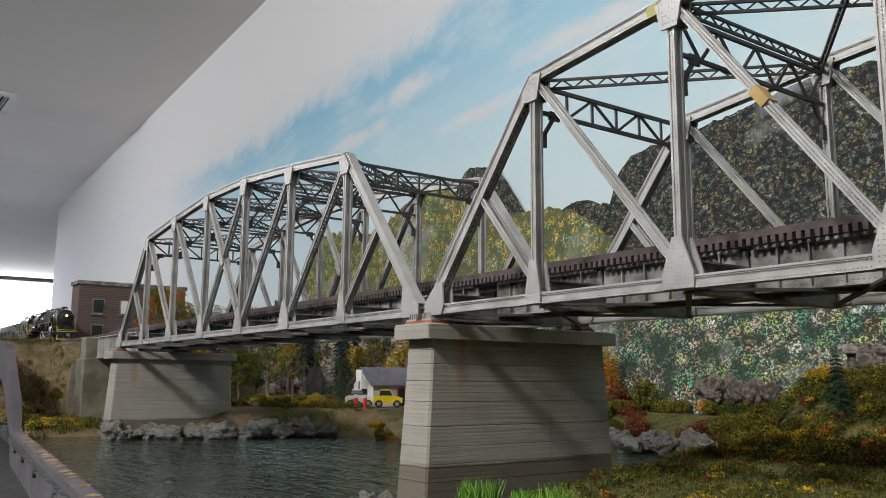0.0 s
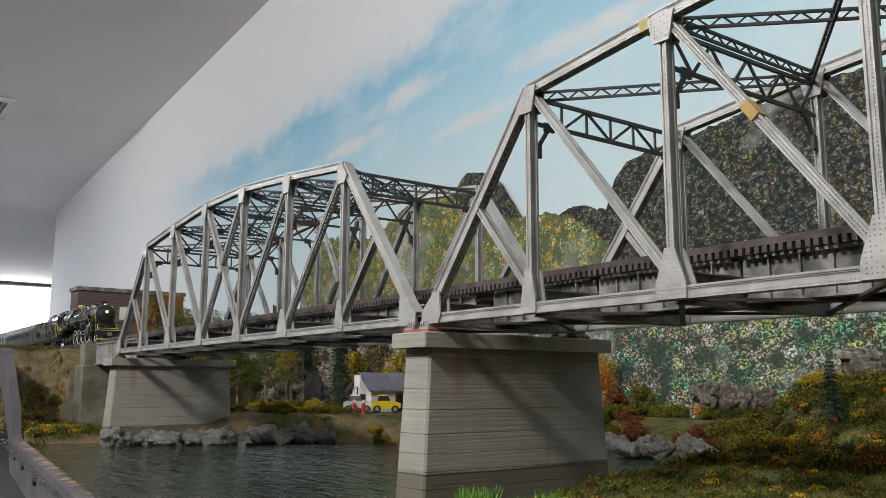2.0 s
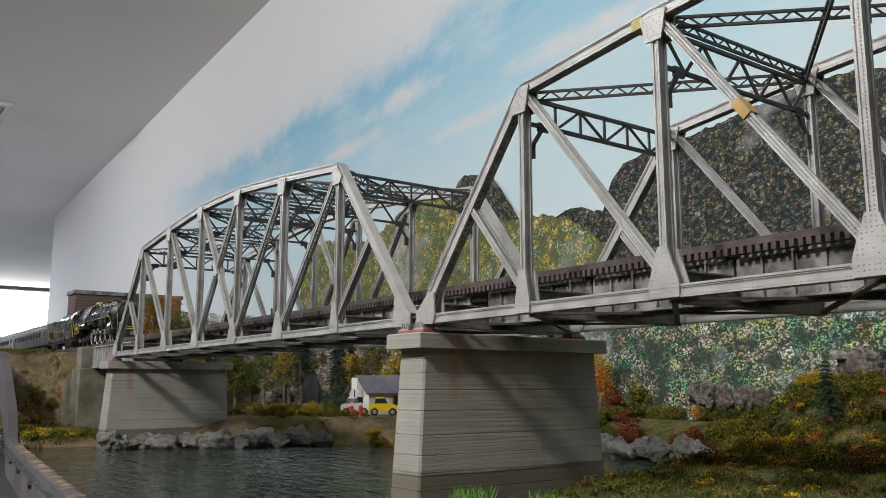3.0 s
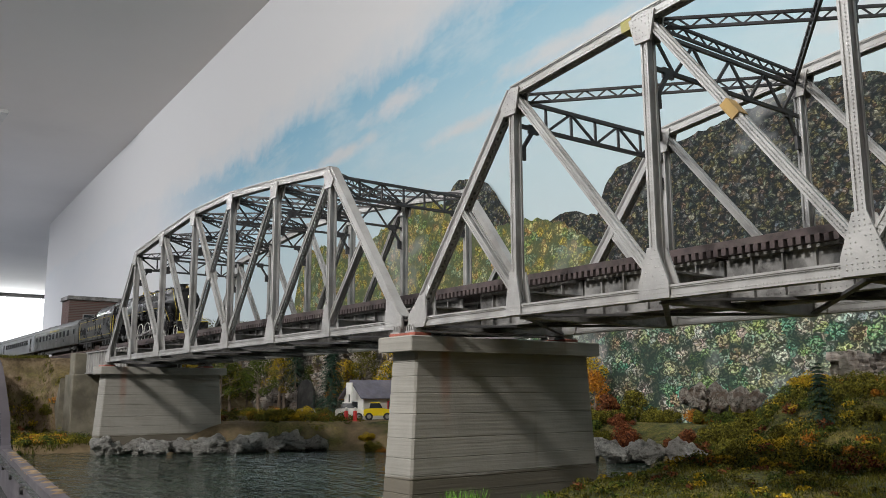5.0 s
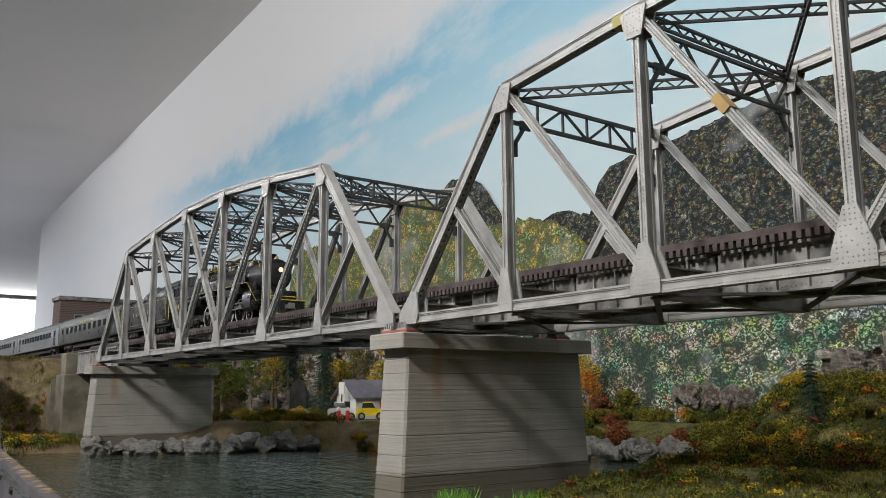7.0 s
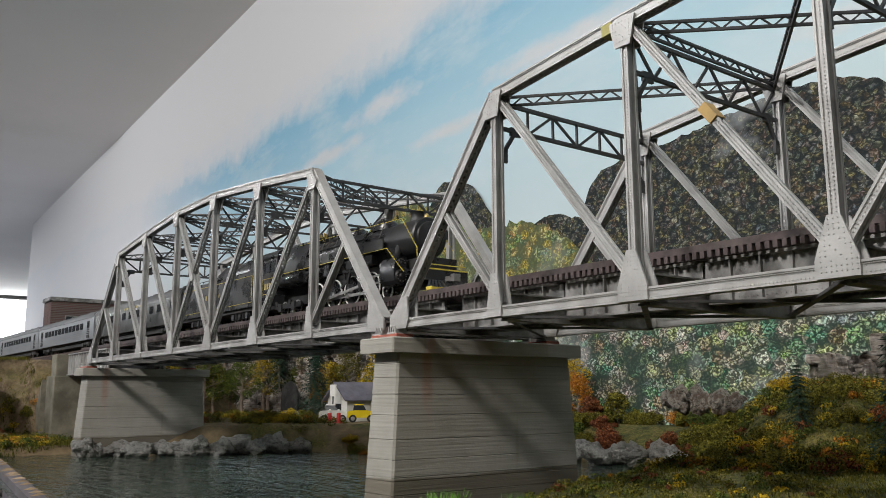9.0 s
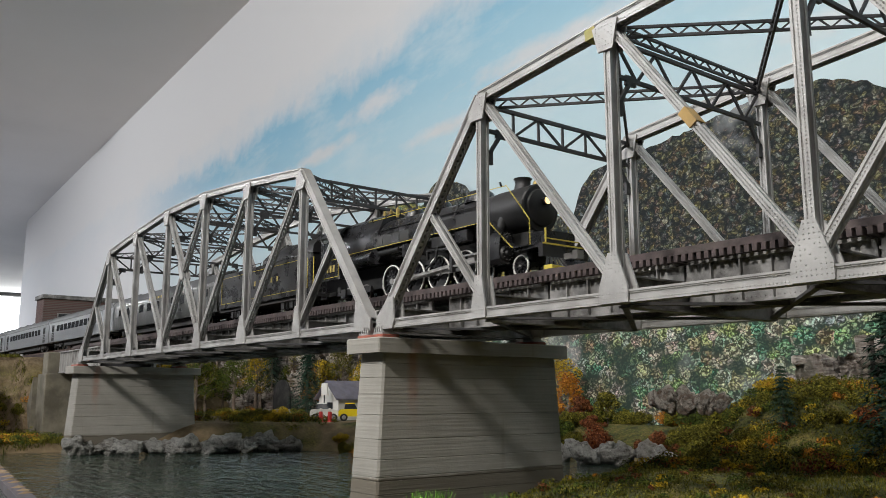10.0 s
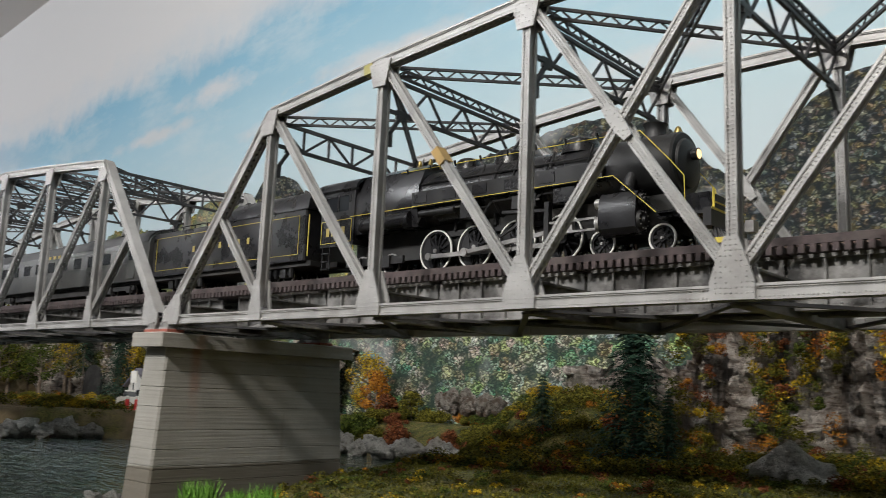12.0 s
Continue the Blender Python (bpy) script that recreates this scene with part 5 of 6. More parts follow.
def car(x, y, z, rz, paint, label):
    t = thing("car", label, "car", "parked cars", pose(x, y, z, 0, 0, rz))
    L, w = 0.038, 0.016
    m = MB()
    body = [(-0.5, 0.17), (-0.5, 0.36), (-0.44, 0.42), (-0.2, 0.44), (0.18, 0.44), (0.42, 0.39), (0.5, 0.33), (0.5, 0.17)]
    m.loft([[(a * L, s * w / 2, b * 0.036) for a, b in body] for s in (-1, -0.94, 0.94, 1)])
    part("body", m, paint, t, "", 40)
    m = MB()
    low = [(-0.30 * L, -w * 0.46), (0.16 * L, -w * 0.46), (0.16 * L, w * 0.46), (-0.30 * L, w * 0.46)]
    m.loft([[(a, b, 0.0155) for a, b in low], [(a * 0.72 - 0.002, b * 0.82, 0.0225) for a, b in low]])
    part("window_band", m, GLASS, t)
    m = MB()
    m.loft([[(a * 0.74 - 0.002, b * 0.85, 0.0224) for a, b in low], [(a * 0.66 - 0.002, b * 0.75, 0.0238) for a, b in low]])
    part("roof", m, paint, t)
    for sx in (-0.31, 0.32):
        for s in (-1, 1):
            m = MB()
            m.tube((sx * L, s * w * 0.40, 0.0050), (sx * L, s * w * 0.51, 0.0050), 0.0050, n=16)
            wl = part("wheel", m, UNDER, t)
            m = MB()
            m.tube((sx * L, s * w * 0.51, 0.0050), (sx * L, s * w * 0.53, 0.0050), 0.0028, n=12)
            part("hubcap", m, RODS, wl)
    for s in (-1, 1):
        m = MB()
        m.tube((0.495 * L, s * w * 0.36, 0.0110), (0.51 * L, s * w * 0.36, 0.0110), 0.0016, n=10)
        part("headlight", m, CREAM, t)
    for a in (-0.515, 0.505):
        m = MB()
        m.box(a * L, (a + 0.012) * L, -w * 0.46, w * 0.46, 0.0068, 0.0088)
        part("bumper", m, RODS, t)


def motorcycle(x, y, z, rz):
    t = thing("motorcycle", "small dark motorcycle parked on the sand", "motorcycle", "motorcycles", pose(x, y, z, 0, 0, rz))
    for a in (-0.009, 0.009):
        m = MB()
        m.ring_torus((a, 0, 0.0042), 0.0042, 0.0011, 0.0014, 20)
        part("wheel", m, UNDER, t)
    m = MB()
    m.beam((-0.009, 0, 0.0045), (0.002, 0, 0.0085), 0.0016, 0.0012)
    m.beam((0.009, 0, 0.0045), (0.0055, 0, 0.0125), 0.0009, 0.0014)
    m.bevel_box(-0.003, 0.003, -0.002, 0.002, 0.0030, 0.0075, 0.0004)
    part("frame", m, RODS, t)
    m = MB()
    m.bevel_box(-0.008, 0.0035, -0.0015, 0.0015, 0.0080, 0.0102, 0.0006)
    part("seat", m, BLACK, t)
    m = MB()
    m.tube((0.005, -0.0045, 0.0130), (0.005, 0.0045, 0.0130), 0.0005, n=6)
    part("handlebar", m, RODS, t)


def brick_building():
    t = thing("brick_building", "sooty red brick industrial building with flat parapet roof", "building", at=pose(-1.27, 0.098, 0.0085))
    x0, x1, y0, y1, h = -0.055, 0.0, 0.0, 0.20, 0.124
    m = MB()
    m.box(x0, x1, y0, y1, 0, h)
    part("wall", m, BRICK, t)
    m = MB()
    for a in ((x0 - 0.003, x1 + 0.003, y0 - 0.003, y0 + 0.004), (x0 - 0.003, x1 + 0.003, y1 - 0.004, y1 + 0.003), (x0 - 0.003, x0 + 0.004, y0 + 0.004, y1 - 0.004), (x1 - 0.004, x1 + 0.003, y0 + 0.004, y1 - 0.004)):
        m.box(*a, h, h + 0.007)
    part("parapet", m, STRINGER, t)
    for y in (0.025, 0.075, 0.125):
        for z in (0.070, 0.022):
            m = MB()
            m.box(x1, x1 + 0.0012, y, y + 0.022, z, z + 0.028)
            f = part("window", m, CREAM if (y > 0.1 and z > 0.05) else STRINGER, t)
            m = MB()
            m.box(x1 + 0.0012, x1 + 0.0018, y + 0.002, y + 0.020, z + 0.002, z + 0.026)
            part("pane", m, CREAM if (y > 0.07 and z > 0.05) else GLASS, f)
            m = MB()
            m.box(x1, x1 + 0.003, y - 0.002, y + 0.024, z - 0.003, z)
            part("sill", m, STRINGER, f)
    m = MB()
    m.box(x1 + 0.001, x1 + 0.003, 0.052, 0.118, 0.006, 0.020)
    part("sign_board", m, REDSIGN, t, "plain red sign board")
    s = thing("line_side_shed", "small grey wooden shed with pitched roof", "shed", at=pose(-1.15, 0.24, 0.0085))
    m = MB()
    m.box(-0.022, 0.022, -0.018, 0.018, 0, 0.062)
    part("wall", m, STRINGER, s)
    m = MB()
    m.loft([[(-0.026, -0.023, 0.062), (-0.026, 0.023, 0.062), (-0.026, 0, 0.080)], [(0.026, -0.023, 0.062), (0.026, 0.023, 0.062), (0.026, 0, 0.080)]])
    part("roof", m, SLATE, s)


def tunnel_mouth():
    t = thing("tunnel_portal", "arched plate in the rock face, coloured as a tunnel mouth's darkness", "tunnel portal", at=pose(-0.93, 0.418, -0.074))
    # No hollow here: a flat plate carries the tunnel's darkness as colour.
    m = MB()
    m.plate([(0.030 * math.cos(a), 0.026 + 0.030 * math.sin(a)) for a in [math.pi * i / 12 for i in range(13)]] + [(-0.030, -0.004), (0.030, -0.004)], -0.004, 0.0)
    part("opening", m, HOLLOW_SHADE, t)


boulders()
for a in ((0.155, 0.34, 0.318, -0.09, 0.026, 3.1), (0.32, 0.52, 0.300, -0.09, 0.034, 7.7), (0.50, 0.80, 0.285, -0.09, 0.036, 12.4), (0.04, 0.17, 0.345, -0.08, -0.012, 21.0),
          (-0.66, -0.44, 0.462, -0.09, 0.02, 31.0), (-0.86, -0.64, 0.455, -0.09, 0.022, 37.0), (-1.12, -0.84, 0.440, -0.09, 0.03, 43.0), (-1.42, -1.10, 0.430, -0.09, 0.03, 49.0)):
    rock_face(*a)
tunnel_mouth()
bushes()
trees()
grass()
filling_station()
car(-0.568, 0.335, -0.0778, 60, CARYELLOW, "bright yellow car parked by the filling station")
car(-0.592, 0.306, -0.0778, 57, CREAM, "white car parked by the filling station")
motorcycle(-0.735, 0.303, -0.0778, 30)
motorcycle(-0.712, 0.310, -0.0778, 50)
motorcycle(-0.752, 0.300, -0.0778, 20)
brick_building()


# ---------------------------------------------------------------- train
MOVERS, WHEELS, RODPARTS = [], [], []


def stripe(m, p, q, y, wide=0.0003):
    m.beam((p[0], y, p[1]), (q[0], y, q[1]), wide, 0.0003)


def spoked_wheel(r, spokes, parent, x, y, z, rim, weight=True):
    """A wheel about y, with its origin at the axle."""
    m = MB()
    m.ring_torus((0, 0, 0), r - 0.0004, 0.0014, 0.0022, 32)
    for i in range(spokes):
        a = 2 * math.pi * i / spokes
        m.beam((math.cos(a) * r * 0.2, 0, math.sin(a) * r * 0.2), (math.cos(a) * (r - 0.0012), 0, math.sin(a) * (r - 0.0012)), 0.0011 if spokes < 20 else 0.0006, 0.0012)
    m.tube((0, -0.0018, 0), (0, 0.0012, 0), r * 0.26, n=16)
    if weight:
        m.plate([(math.cos(a) * (r - 0.001), math.sin(a) * (r - 0.001)) for a in [radians(200 + 14 * i) for i in range(11)]], -0.0009, 0.0009)
    w = part("wheel", m, BLACK, parent, "black spoked wheel with white tyre" if rim else "", at=pose(x, y, z))
    m = MB()
    m.ring_torus((0, -0.0012, 0), r, 0.0008, 0.0008, 36)
    part("tyre", m, WHITE if rim else RODS, w, "white-painted tyre rim" if rim else "")
    m = MB()
    m.tube((0, -0.0024, 0), (0, -0.0012, 0), r * 0.1, n=10)
    part("hub", m, RODS, w)
    WHEELS.append((w, x, y, z, r))
    return w


def axle_pair(r, spokes, parent, x, rim, weight=False):
    spoked_wheel(r, spokes, parent, x, -0.0092, r, rim, weight)
    w = spoked_wheel(r, spokes, parent, x, 0.0092, r, False, weight)


def locomotive():
    t = thing("steam_locomotive", "black steam locomotive with yellow striping and lit headlight", "locomotive")
    bz = 0.0402
    m = MB()
    m.lathe_x([(-0.165, 0.0163), (-0.10, 0.0156), (-0.0995, 0.0159), (-0.098, 0.0159), (-0.0975, 0.0152), (-0.070, 0.0147), (-0.0695, 0.0150), (-0.068, 0.0150), (-0.0675, 0.0144), (-0.034, 0.0140)], 0, bz)
    part("boiler", m, BLACK, t, "", 30)
    m = MB()
    m.lathe_x([(-0.034, 0.0143), (-0.0058, 0.0143), (-0.0048, 0.0136), (-0.0046, 0.0112), (-0.0034, 0.0106), (-0.0024, 0.0080), (-0.0018, 0.004)], 0, bz)
    part("smokebox", m, SMOKEBOX, t, "graphite black smokebox with round door", 30)
    # wide firebox and its jacket
    m = MB()
    prof = [(-0.0165, 0.024), (-0.0178, 0.034), (-0.0172, 0.046), (-0.0125, 0.0565), (-0.005, 0.0607), (0.005, 0.0607), (0.0125, 0.0565), (0.0172, 0.046), (0.0178, 0.034), (0.0165, 0.024)]
    m.loft([[(x, y * s, z) for y, z in prof] for x, s in ((-0.199, 1.0), (-0.152, 1.0), (-0.148, 0.97))])
    part("firebox", m, BLACK, t, "", 35)
    for y in (-0.0168, 0.0168):
        m = MB()
        m.tube((-0.190, y * 1.02, 0.0285), (-0.152, y * 1.02, 0.0285), 0.0042, n=14)
        part("air_reservoir", m, BLACK, t, "", 40)
        m = MB()
        m.tube((-0.146, y * 0.98, 0.0305), (-0.122, y * 0.98, 0.0305), 0.0019, n=12)
        part("steam_pipe", m, SMOKEBOX, t, "", 40)
    # running boards with yellow edge, front steps
    for s in (-1, 1):
        m = MB()
        y = s * 0.0182
        m.box(-0.199, -0.030, min(y, s * 0.0135), max(y, s * 0.0135), 0.0340, 0.0349)
        m.beam((-0.030, s * 0.0158, 0.0345), (-0.0095, s * 0.0158, 0.0160), 0.0009, 0.0048)
        m.box(-0.0095, 0.002, min(y, s * 0.010), max(y, s * 0.010), 0.0155, 0.0164)
        part("running_board", m, BLACK, t)
        m = MB()
        ys = s * 0.0184
        stripe(m, (-0.199, 0.0345), (-0.030, 0.0345), ys, 0.00034)
        stripe(m, (-0.030, 0.0345), (-0.0095, 0.0160), ys, 0.00034)
        part("board_stripe", m, YELLOW, t, "thin yellow edge stripe")
        m = MB()
        m.box(-0.152, -0.036, min(ys * 0.96, s * 0.0165), max(ys * 0.96, s * 0.0165), 0.0349, 0.0424)
        part("side_skirt", m, SMOKEBOX, t)
        # handrail
        m = MB()
        m.tube((-0.165, s * 0.0135, 0.0560), (-0.020, s * 0.0128, 0.0545), 0.00022, n=6)
        m.tube((-0.020, s * 0.0128, 0.0545), (-0.0048, s * 0.0150, 0.0385), 0.00024, n=6)
        m.tube((-0.0048, s * 0.0150, 0.0385), (0.0015, s * 0.0152, 0.0310), 0.00024, n=6)
        m.tube((0.0015, s * 0.0152, 0.0310), (0.0018, s * 0.0152, 0.0165), 0.00024, n=6)
        part("handrail", m, YELLOW, t, "yellow handrail")
        m = MB()
        for i in range(9):
            x = -0.160 + i * 0.017
            m.tube((x, s * 0.0128, 0.0545), (x, s * 0.0140, 0.0572), 0.0006, n=6)
        part("handrail_post", m, BLACK, t)
        # cylinders and steam chest
        m = MB()
        ring = [(0.0095, 0.0092), (0.0128, 0.0082), (0.0168, 0.0086), (0.0194, 0.0110), (0.0200, 0.0145), (0.0196, 0.0200), (0.0190, 0.0240), (0.0172, 0.0268), (0.0140, 0.0278), (0.0095, 0.0278)]
        m.loft([[(x, s * y, z) for y, z in ring] for x in (-0.0365, -0.0185)])
        part("cylinder", m, BLACK, t, "", 35)
        for zz, rr, nose in ((0.0142, 0.0046, 0.0020), (0.0232, 0.0031, 0.0014)):
            m = MB()
            m.tube((-0.0185, s * 0.0145, zz), (-0.0172, s * 0.0145, zz), rr, rr * 0.86, n=22)
            m.tube((-0.0172, s * 0.0145, zz), (-0.0160, s * 0.0145, zz), nose, nose * 0.7, n=12)
            cover = part("cylinder_head", m, SMOKEBOX, t, "round bolted cylinder cover", 35)
            for j in range(10):
                m = MB()
                aa = 2 * math.pi * j / 10
                by, bz2 = s * 0.0145 + rr * 0.8 * math.cos(aa), zz + rr * 0.8 * math.sin(aa)
                m.tube((-0.0172, by, bz2), (-0.0167, by, bz2), 0.0003, n=6)
                part("bolt", m, RODS, cover)
        m = MB()
        m.tube((-0.0395, s * 0.0158, 0.0232), (-0.0365, s * 0.0158, 0.0232), 0.0024, n=14)
        m.tube((-0.0395, s * 0.0150, 0.0145), (-0.0365, s * 0.0150, 0.0145), 0.0034, n=14)
        part("valve_chest", m, RODS, t, "bright valve and piston gland", 35)
        m = MB()
        m.tube((-0.027, s * 0.0120, 0.0278), (-0.024, s * 0.0110, 0.0360), 0.0034, 0.0030, n=14)
        part("steam_pipe", m, SMOKEBOX, t, "", 40)
        m = MB()
        m.beam((-0.064, s * 0.0172, 0.0170), (-0.039, s * 0.0172, 0.0170), 0.0010, 0.0012)
        m.beam((-0.064, s * 0.0172, 0.0120), (-0.039, s * 0.0172, 0.0120), 0.0010, 0.0012)
        part("crosshead_guide", m, RODS, t)
        m = MB()
        m.box(-0.066, -0.0635, min(s * 0.0155, s * 0.0185), max(s * 0.0155, s * 0.0185), 0.0085, 0.0270)
        part("guide_yoke", m, SMOKEBOX, t)
        m = MB()
        m.beam((-0.092, s * 0.0160, 0.0255), (-0.064, s * 0.0160, 0.0235), 0.0014, 0.001)
        m.beam((-0.079, s * 0.0165, 0.0290), (-0.083, s * 0.0165, 0.0180), 0.0016, 0.0011)
        m.beam((-0.083, s * 0.0165, 0.0180), (-0.093, s * 0.0165, 0.0135), 0.0012, 0.0009)
        m.box(-0.086, -0.072, min(s * 0.0120, s * 0.0170), max(s * 0.0120, s * 0.0170), 0.0262, 0.0325)
        part("valve_gear", m, SMOKEBOX, t)
        for i in range(7):
            x = -0.055 - i * 0.015
            m = MB()
            m.tube((x, s * 0.014, 0.0335), (x - 0.003, s * 0.0165, 0.026 + 0.003 * (i % 3)), 0.0007, n=6)
            part("drain_pipe", m, SMOKEBOX, t)
            m = MB()
            m.tube((x, s * 0.0165, 0.0315 - 0.0022 * (i % 2)), (x - 0.013, s * 0.0165, 0.0315 - 0.0022 * (i % 2)), 0.0005, n=6)
            part("pipe", m, RODS if i % 3 == 1 else SMOKEBOX, t)
        for a, b, zz in ((-0.062, -0.050, 0.0262), (-0.118, -0.110, 0.0250)):
            m = MB()
            m.bevel_box(a, b, min(s * 0.0125, s * 0.0178), max(s * 0.0125, s * 0.0178), zz, 0.0330, 0.0004)
            part("air_pump", m, BLACK, t)
        for i in range(6):
            m = MB()
            x = -0.150 + i * 0.021
            m.tube((x, s * 0.0152, 0.0430), (x + 0.001, s * 0.0120, 0.0525), 0.0005, n=6)
            part("boiler_pipe", m, SMOKEBOX, t)
        m = MB()
        m.tube((-0.155, s * 0.0150, 0.0470), (-0.045, s * 0.0143, 0.0462), 0.0005, n=6)
        part("conduit", m, SMOKEBOX, t)
        for i in range(5):
            m = MB()
            m.box(-0.150 + i * 0.020, -0.141 + i * 0.020, min(s * 0.0176, s * 0.0180), max(s * 0.0176, s * 0.0180), 0.0362, 0.0410)
            part("skirt_panel", m, BLACK, t)
        for x in (-0.076, -0.1023, -0.1285):
            m = MB()
            m.beam((x - 0.006, s * 0.0075, 0.0200), (x + 0.006, s * 0.0075, 0.0200), 0.0030, 0.0012)
            m.tube((x, s * 0.0085, 0.0215), (x, s * 0.0085, 0.0330), 0.0008, n=6)
            part("spring_hanger", m, SMOKEBOX, t)
        # trailing truck frame
        m = MB()
        m.beam((-0.205, s * 0.0135, 0.0085), (-0.160, s * 0.0135, 0.0080), 0.0042, 0.0016)
        for x in (-0.172, -0.195):
            m.box(x - 0.0030, x + 0.0030, min(s * 0.0125, s * 0.0155), max(s * 0.0125, s * 0.0155), 0.0040, 0.0105)
            m.tube((x - 0.0060, s * 0.0145, 0.0085), (x - 0.0060, s * 0.0145, 0.0125), 0.0017, n=10)
        part("trailing_truck", m, SMOKEBOX, t)
    # frame
    m = MB()
    m.box(-0.205, -0.005, -0.0065, 0.0065, 0.0085, 0.0265)
    part("frame", m, UNDER, t)
    # stack, domes, bell, generator
    m = MB()
    m.lathe_z([(0.0530, 0.0058), (0.0560, 0.0046), (0.0590, 0.0048), (0.0602, 0.0056), (0.0602, 0.0040), (0.0580, 0.0036)], -0.0195, 0)
    part("chimney", m, SMOKEBOX, t, "", 40)
    for x, r, h in ((-0.058, 0.0085, 0.0602), (-0.100, 0.0080, 0.0612), (-0.128, 0.0065, 0.0612)):
        m = MB()
        m.lathe_z([(0.0520, r * 1.2), (0.0560, r * 1.05), (h - 0.0020, r), (h - 0.0006, r * 0.8), (h, r * 0.4)], x, 0)
        part("dome", m, BLACK, t, "", 50)
    m = MB()
    for i in range(5):
        m.lathe_z([(0.0580, 0.0012), (0.0635, 0.0012), (0.0650, 0.0006)], -0.146 - i * 0.004, 0.004 * (i % 2) - 0.002, 8)
    part("safety_valve", m, BRASS, t, "small brass safety valves")
    m = MB()
    m.lathe_z([(0.0525, 0.0007), (0.0545, 0.0007), (0.0545, 0.0020), (0.0557, 0.0017), (0.0570, 0.0012), (0.0577, 0.0004)], -0.0085, 0.0, 14)
    part("bell", m, BRASS, t, "brass bell on the smokebox", 40)
    m = MB()
    m.tube((-0.0055, 0, bz + 0.0036), (0.0010, 0, bz + 0.0036), 0.0023, 0.0027, n=18)
    hl = part("headlight", m, BLACK, t, "", 40)
    m = MB()
    m.tube((0.0008, 0, bz + 0.0036), (0.0014, 0, bz + 0.0036), 0.0024, 0.0017, n=18)
    part("lens", m, HEADLIGHT, hl, "glowing warm headlight lens")
    # pilot deck, beam, pilot
    m = MB()
    m.box(-0.010, 0.012, -0.0165, 0.0165, 0.0140, 0.0153)
    m.box(0.0105, 0.0140, -0.0175, 0.0175, 0.0085, 0.0160)
    m.box(-0.004, 0.0105, -0.0110, 0.0110, 0.0153, 0.0240)
    part("pilot_deck", m, BLACK, t)
    m = MB()
    for i in range(13):
        y = -0.0162 + i * 0.0027
        m.beam((0.0135, y * 0.85, 0.0085), (0.0215 - 0.35 * abs(y), y, 0.0022), 0.0012, 0.0010, (1, 0, 0))
    m.box(0.0125, 0.0200, -0.0165, 0.0165, 0.0016, 0.0028)
    part("pilot", m, BLACK, t)
    m = MB()
    m.box(0.0140, 0.0202, -0.0170, -0.0162, 0.0012, 0.0034)
    m.box(0.0195, 0.0203, -0.0165, 0.0165, 0.0014, 0.0030)
    m.tube((0.0142, -0.0155, 0.0160), (0.0142, -0.0155, 0.0240), 0.0005, n=6)
    m.tube((0.0142, -0.0155, 0.0185), (0.0142, 0.0155, 0.0185), 0.0004, n=6)
    m.box(0.0140, 0.0143, -0.0175, 0.0175, 0.0152, 0.0161)
    part("pilot_trim", m, YELLOW, t, "yellow pilot trim and rail")
    m = MB()
    m.box(0.0140, 0.0235, -0.0016, 0.0016, 0.0080, 0.0112)
    m.box(0.0215, 0.0250, -0.0028, 0.0024, 0.0072, 0.0120)
    part("coupler", m, RODS, t)
    # cab
    cab = MB()
    x0, x1, zb, zt = -0.2245, -0.196, 0.0185, 0.0560
    for s in (-1, 1):
        y0, y1 = sorted((s * 0.0172, s * 0.0182))
        cab.box(x0, x1, y0, y1, zb, 0.0385)
        cab.box(x0, x1, y0, y1, 0.0475, 0.0520)
        cab.box(x0, x0 + 0.004, y0, y1, 0.0385, 0.0475)
        cab.box(x0 + 0.0135, x0 + 0.0150, y0, y1, 0.0385, 0.0475)
        cab.box(x1 - 0.005, x1, y0, y1, 0.0385, 0.0475)
    cab.box(x1 - 0.001, x1, -0.0172, 0.0172, zb, 0.0520)
    c = part("cab", cab, BLACK, t)
    m = MB()
    arc = [(-0.0195 * math.cos(a), 0.0510 + 0.0090 * math.sin(a)) for a in [math.pi * i / 12 for i in range(13)]]
    arc2 = [(y * 0.95, z - 0.0011) for y, z in arc][::-1]
    m.loft([[(x, y, z) for y, z in arc + arc2] for x in (x0 - 0.004, x1 + 0.002)])
    part("roof", m, BLACK, c, "", 40)
    for s in (-1, 1):
        for a, b in ((x0 + 0.004, x0 + 0.0135), (x0 + 0.0150, x1 - 0.005)):
            m = MB()
            m.box(a, b, s * 0.0176 - 0.0001, s * 0.0176 + 0.0001, 0.0385, 0.0475)
            part("window", m, GLASS, c)
        m = MB()
        y = s * 0.0184
        for p, q in (((x0 + 0.001, 0.0205), (x1 - 0.002, 0.0205)), ((x0 + 0.001, 0.0335), (x1 - 0.002, 0.0335)), ((x0 + 0.001, 0.0205), (x0 + 0.001, 0.0335)), ((x1 - 0.002, 0.0205), (x1 - 0.002, 0.0335))):
            stripe(m, p, q, y)
        part("panel_stripe", m, YELLOW, c, "yellow panel outline")
        for i in range(4):
            m = MB()
            m.box(x0 + 0.0052 + i * 0.0044, x0 + 0.0078 + i * 0.0044, min(y, s * 0.0180), max(y, s * 0.0180), 0.0245, 0.0295)
            part("number_bar", m, GOLD, c, "plain gold bar")
        m = MB()
        m.beam((x0 + 0.002, s * 0.0172, 0.0185), (x0 + 0.002, s * 0.0172, 0.0050), 0.0006, 0.0006)
        m.beam((x0 + 0.008, s * 0.0172, 0.0185), (x0 + 0.008, s * 0.0172, 0.0050), 0.0006, 0.0006)
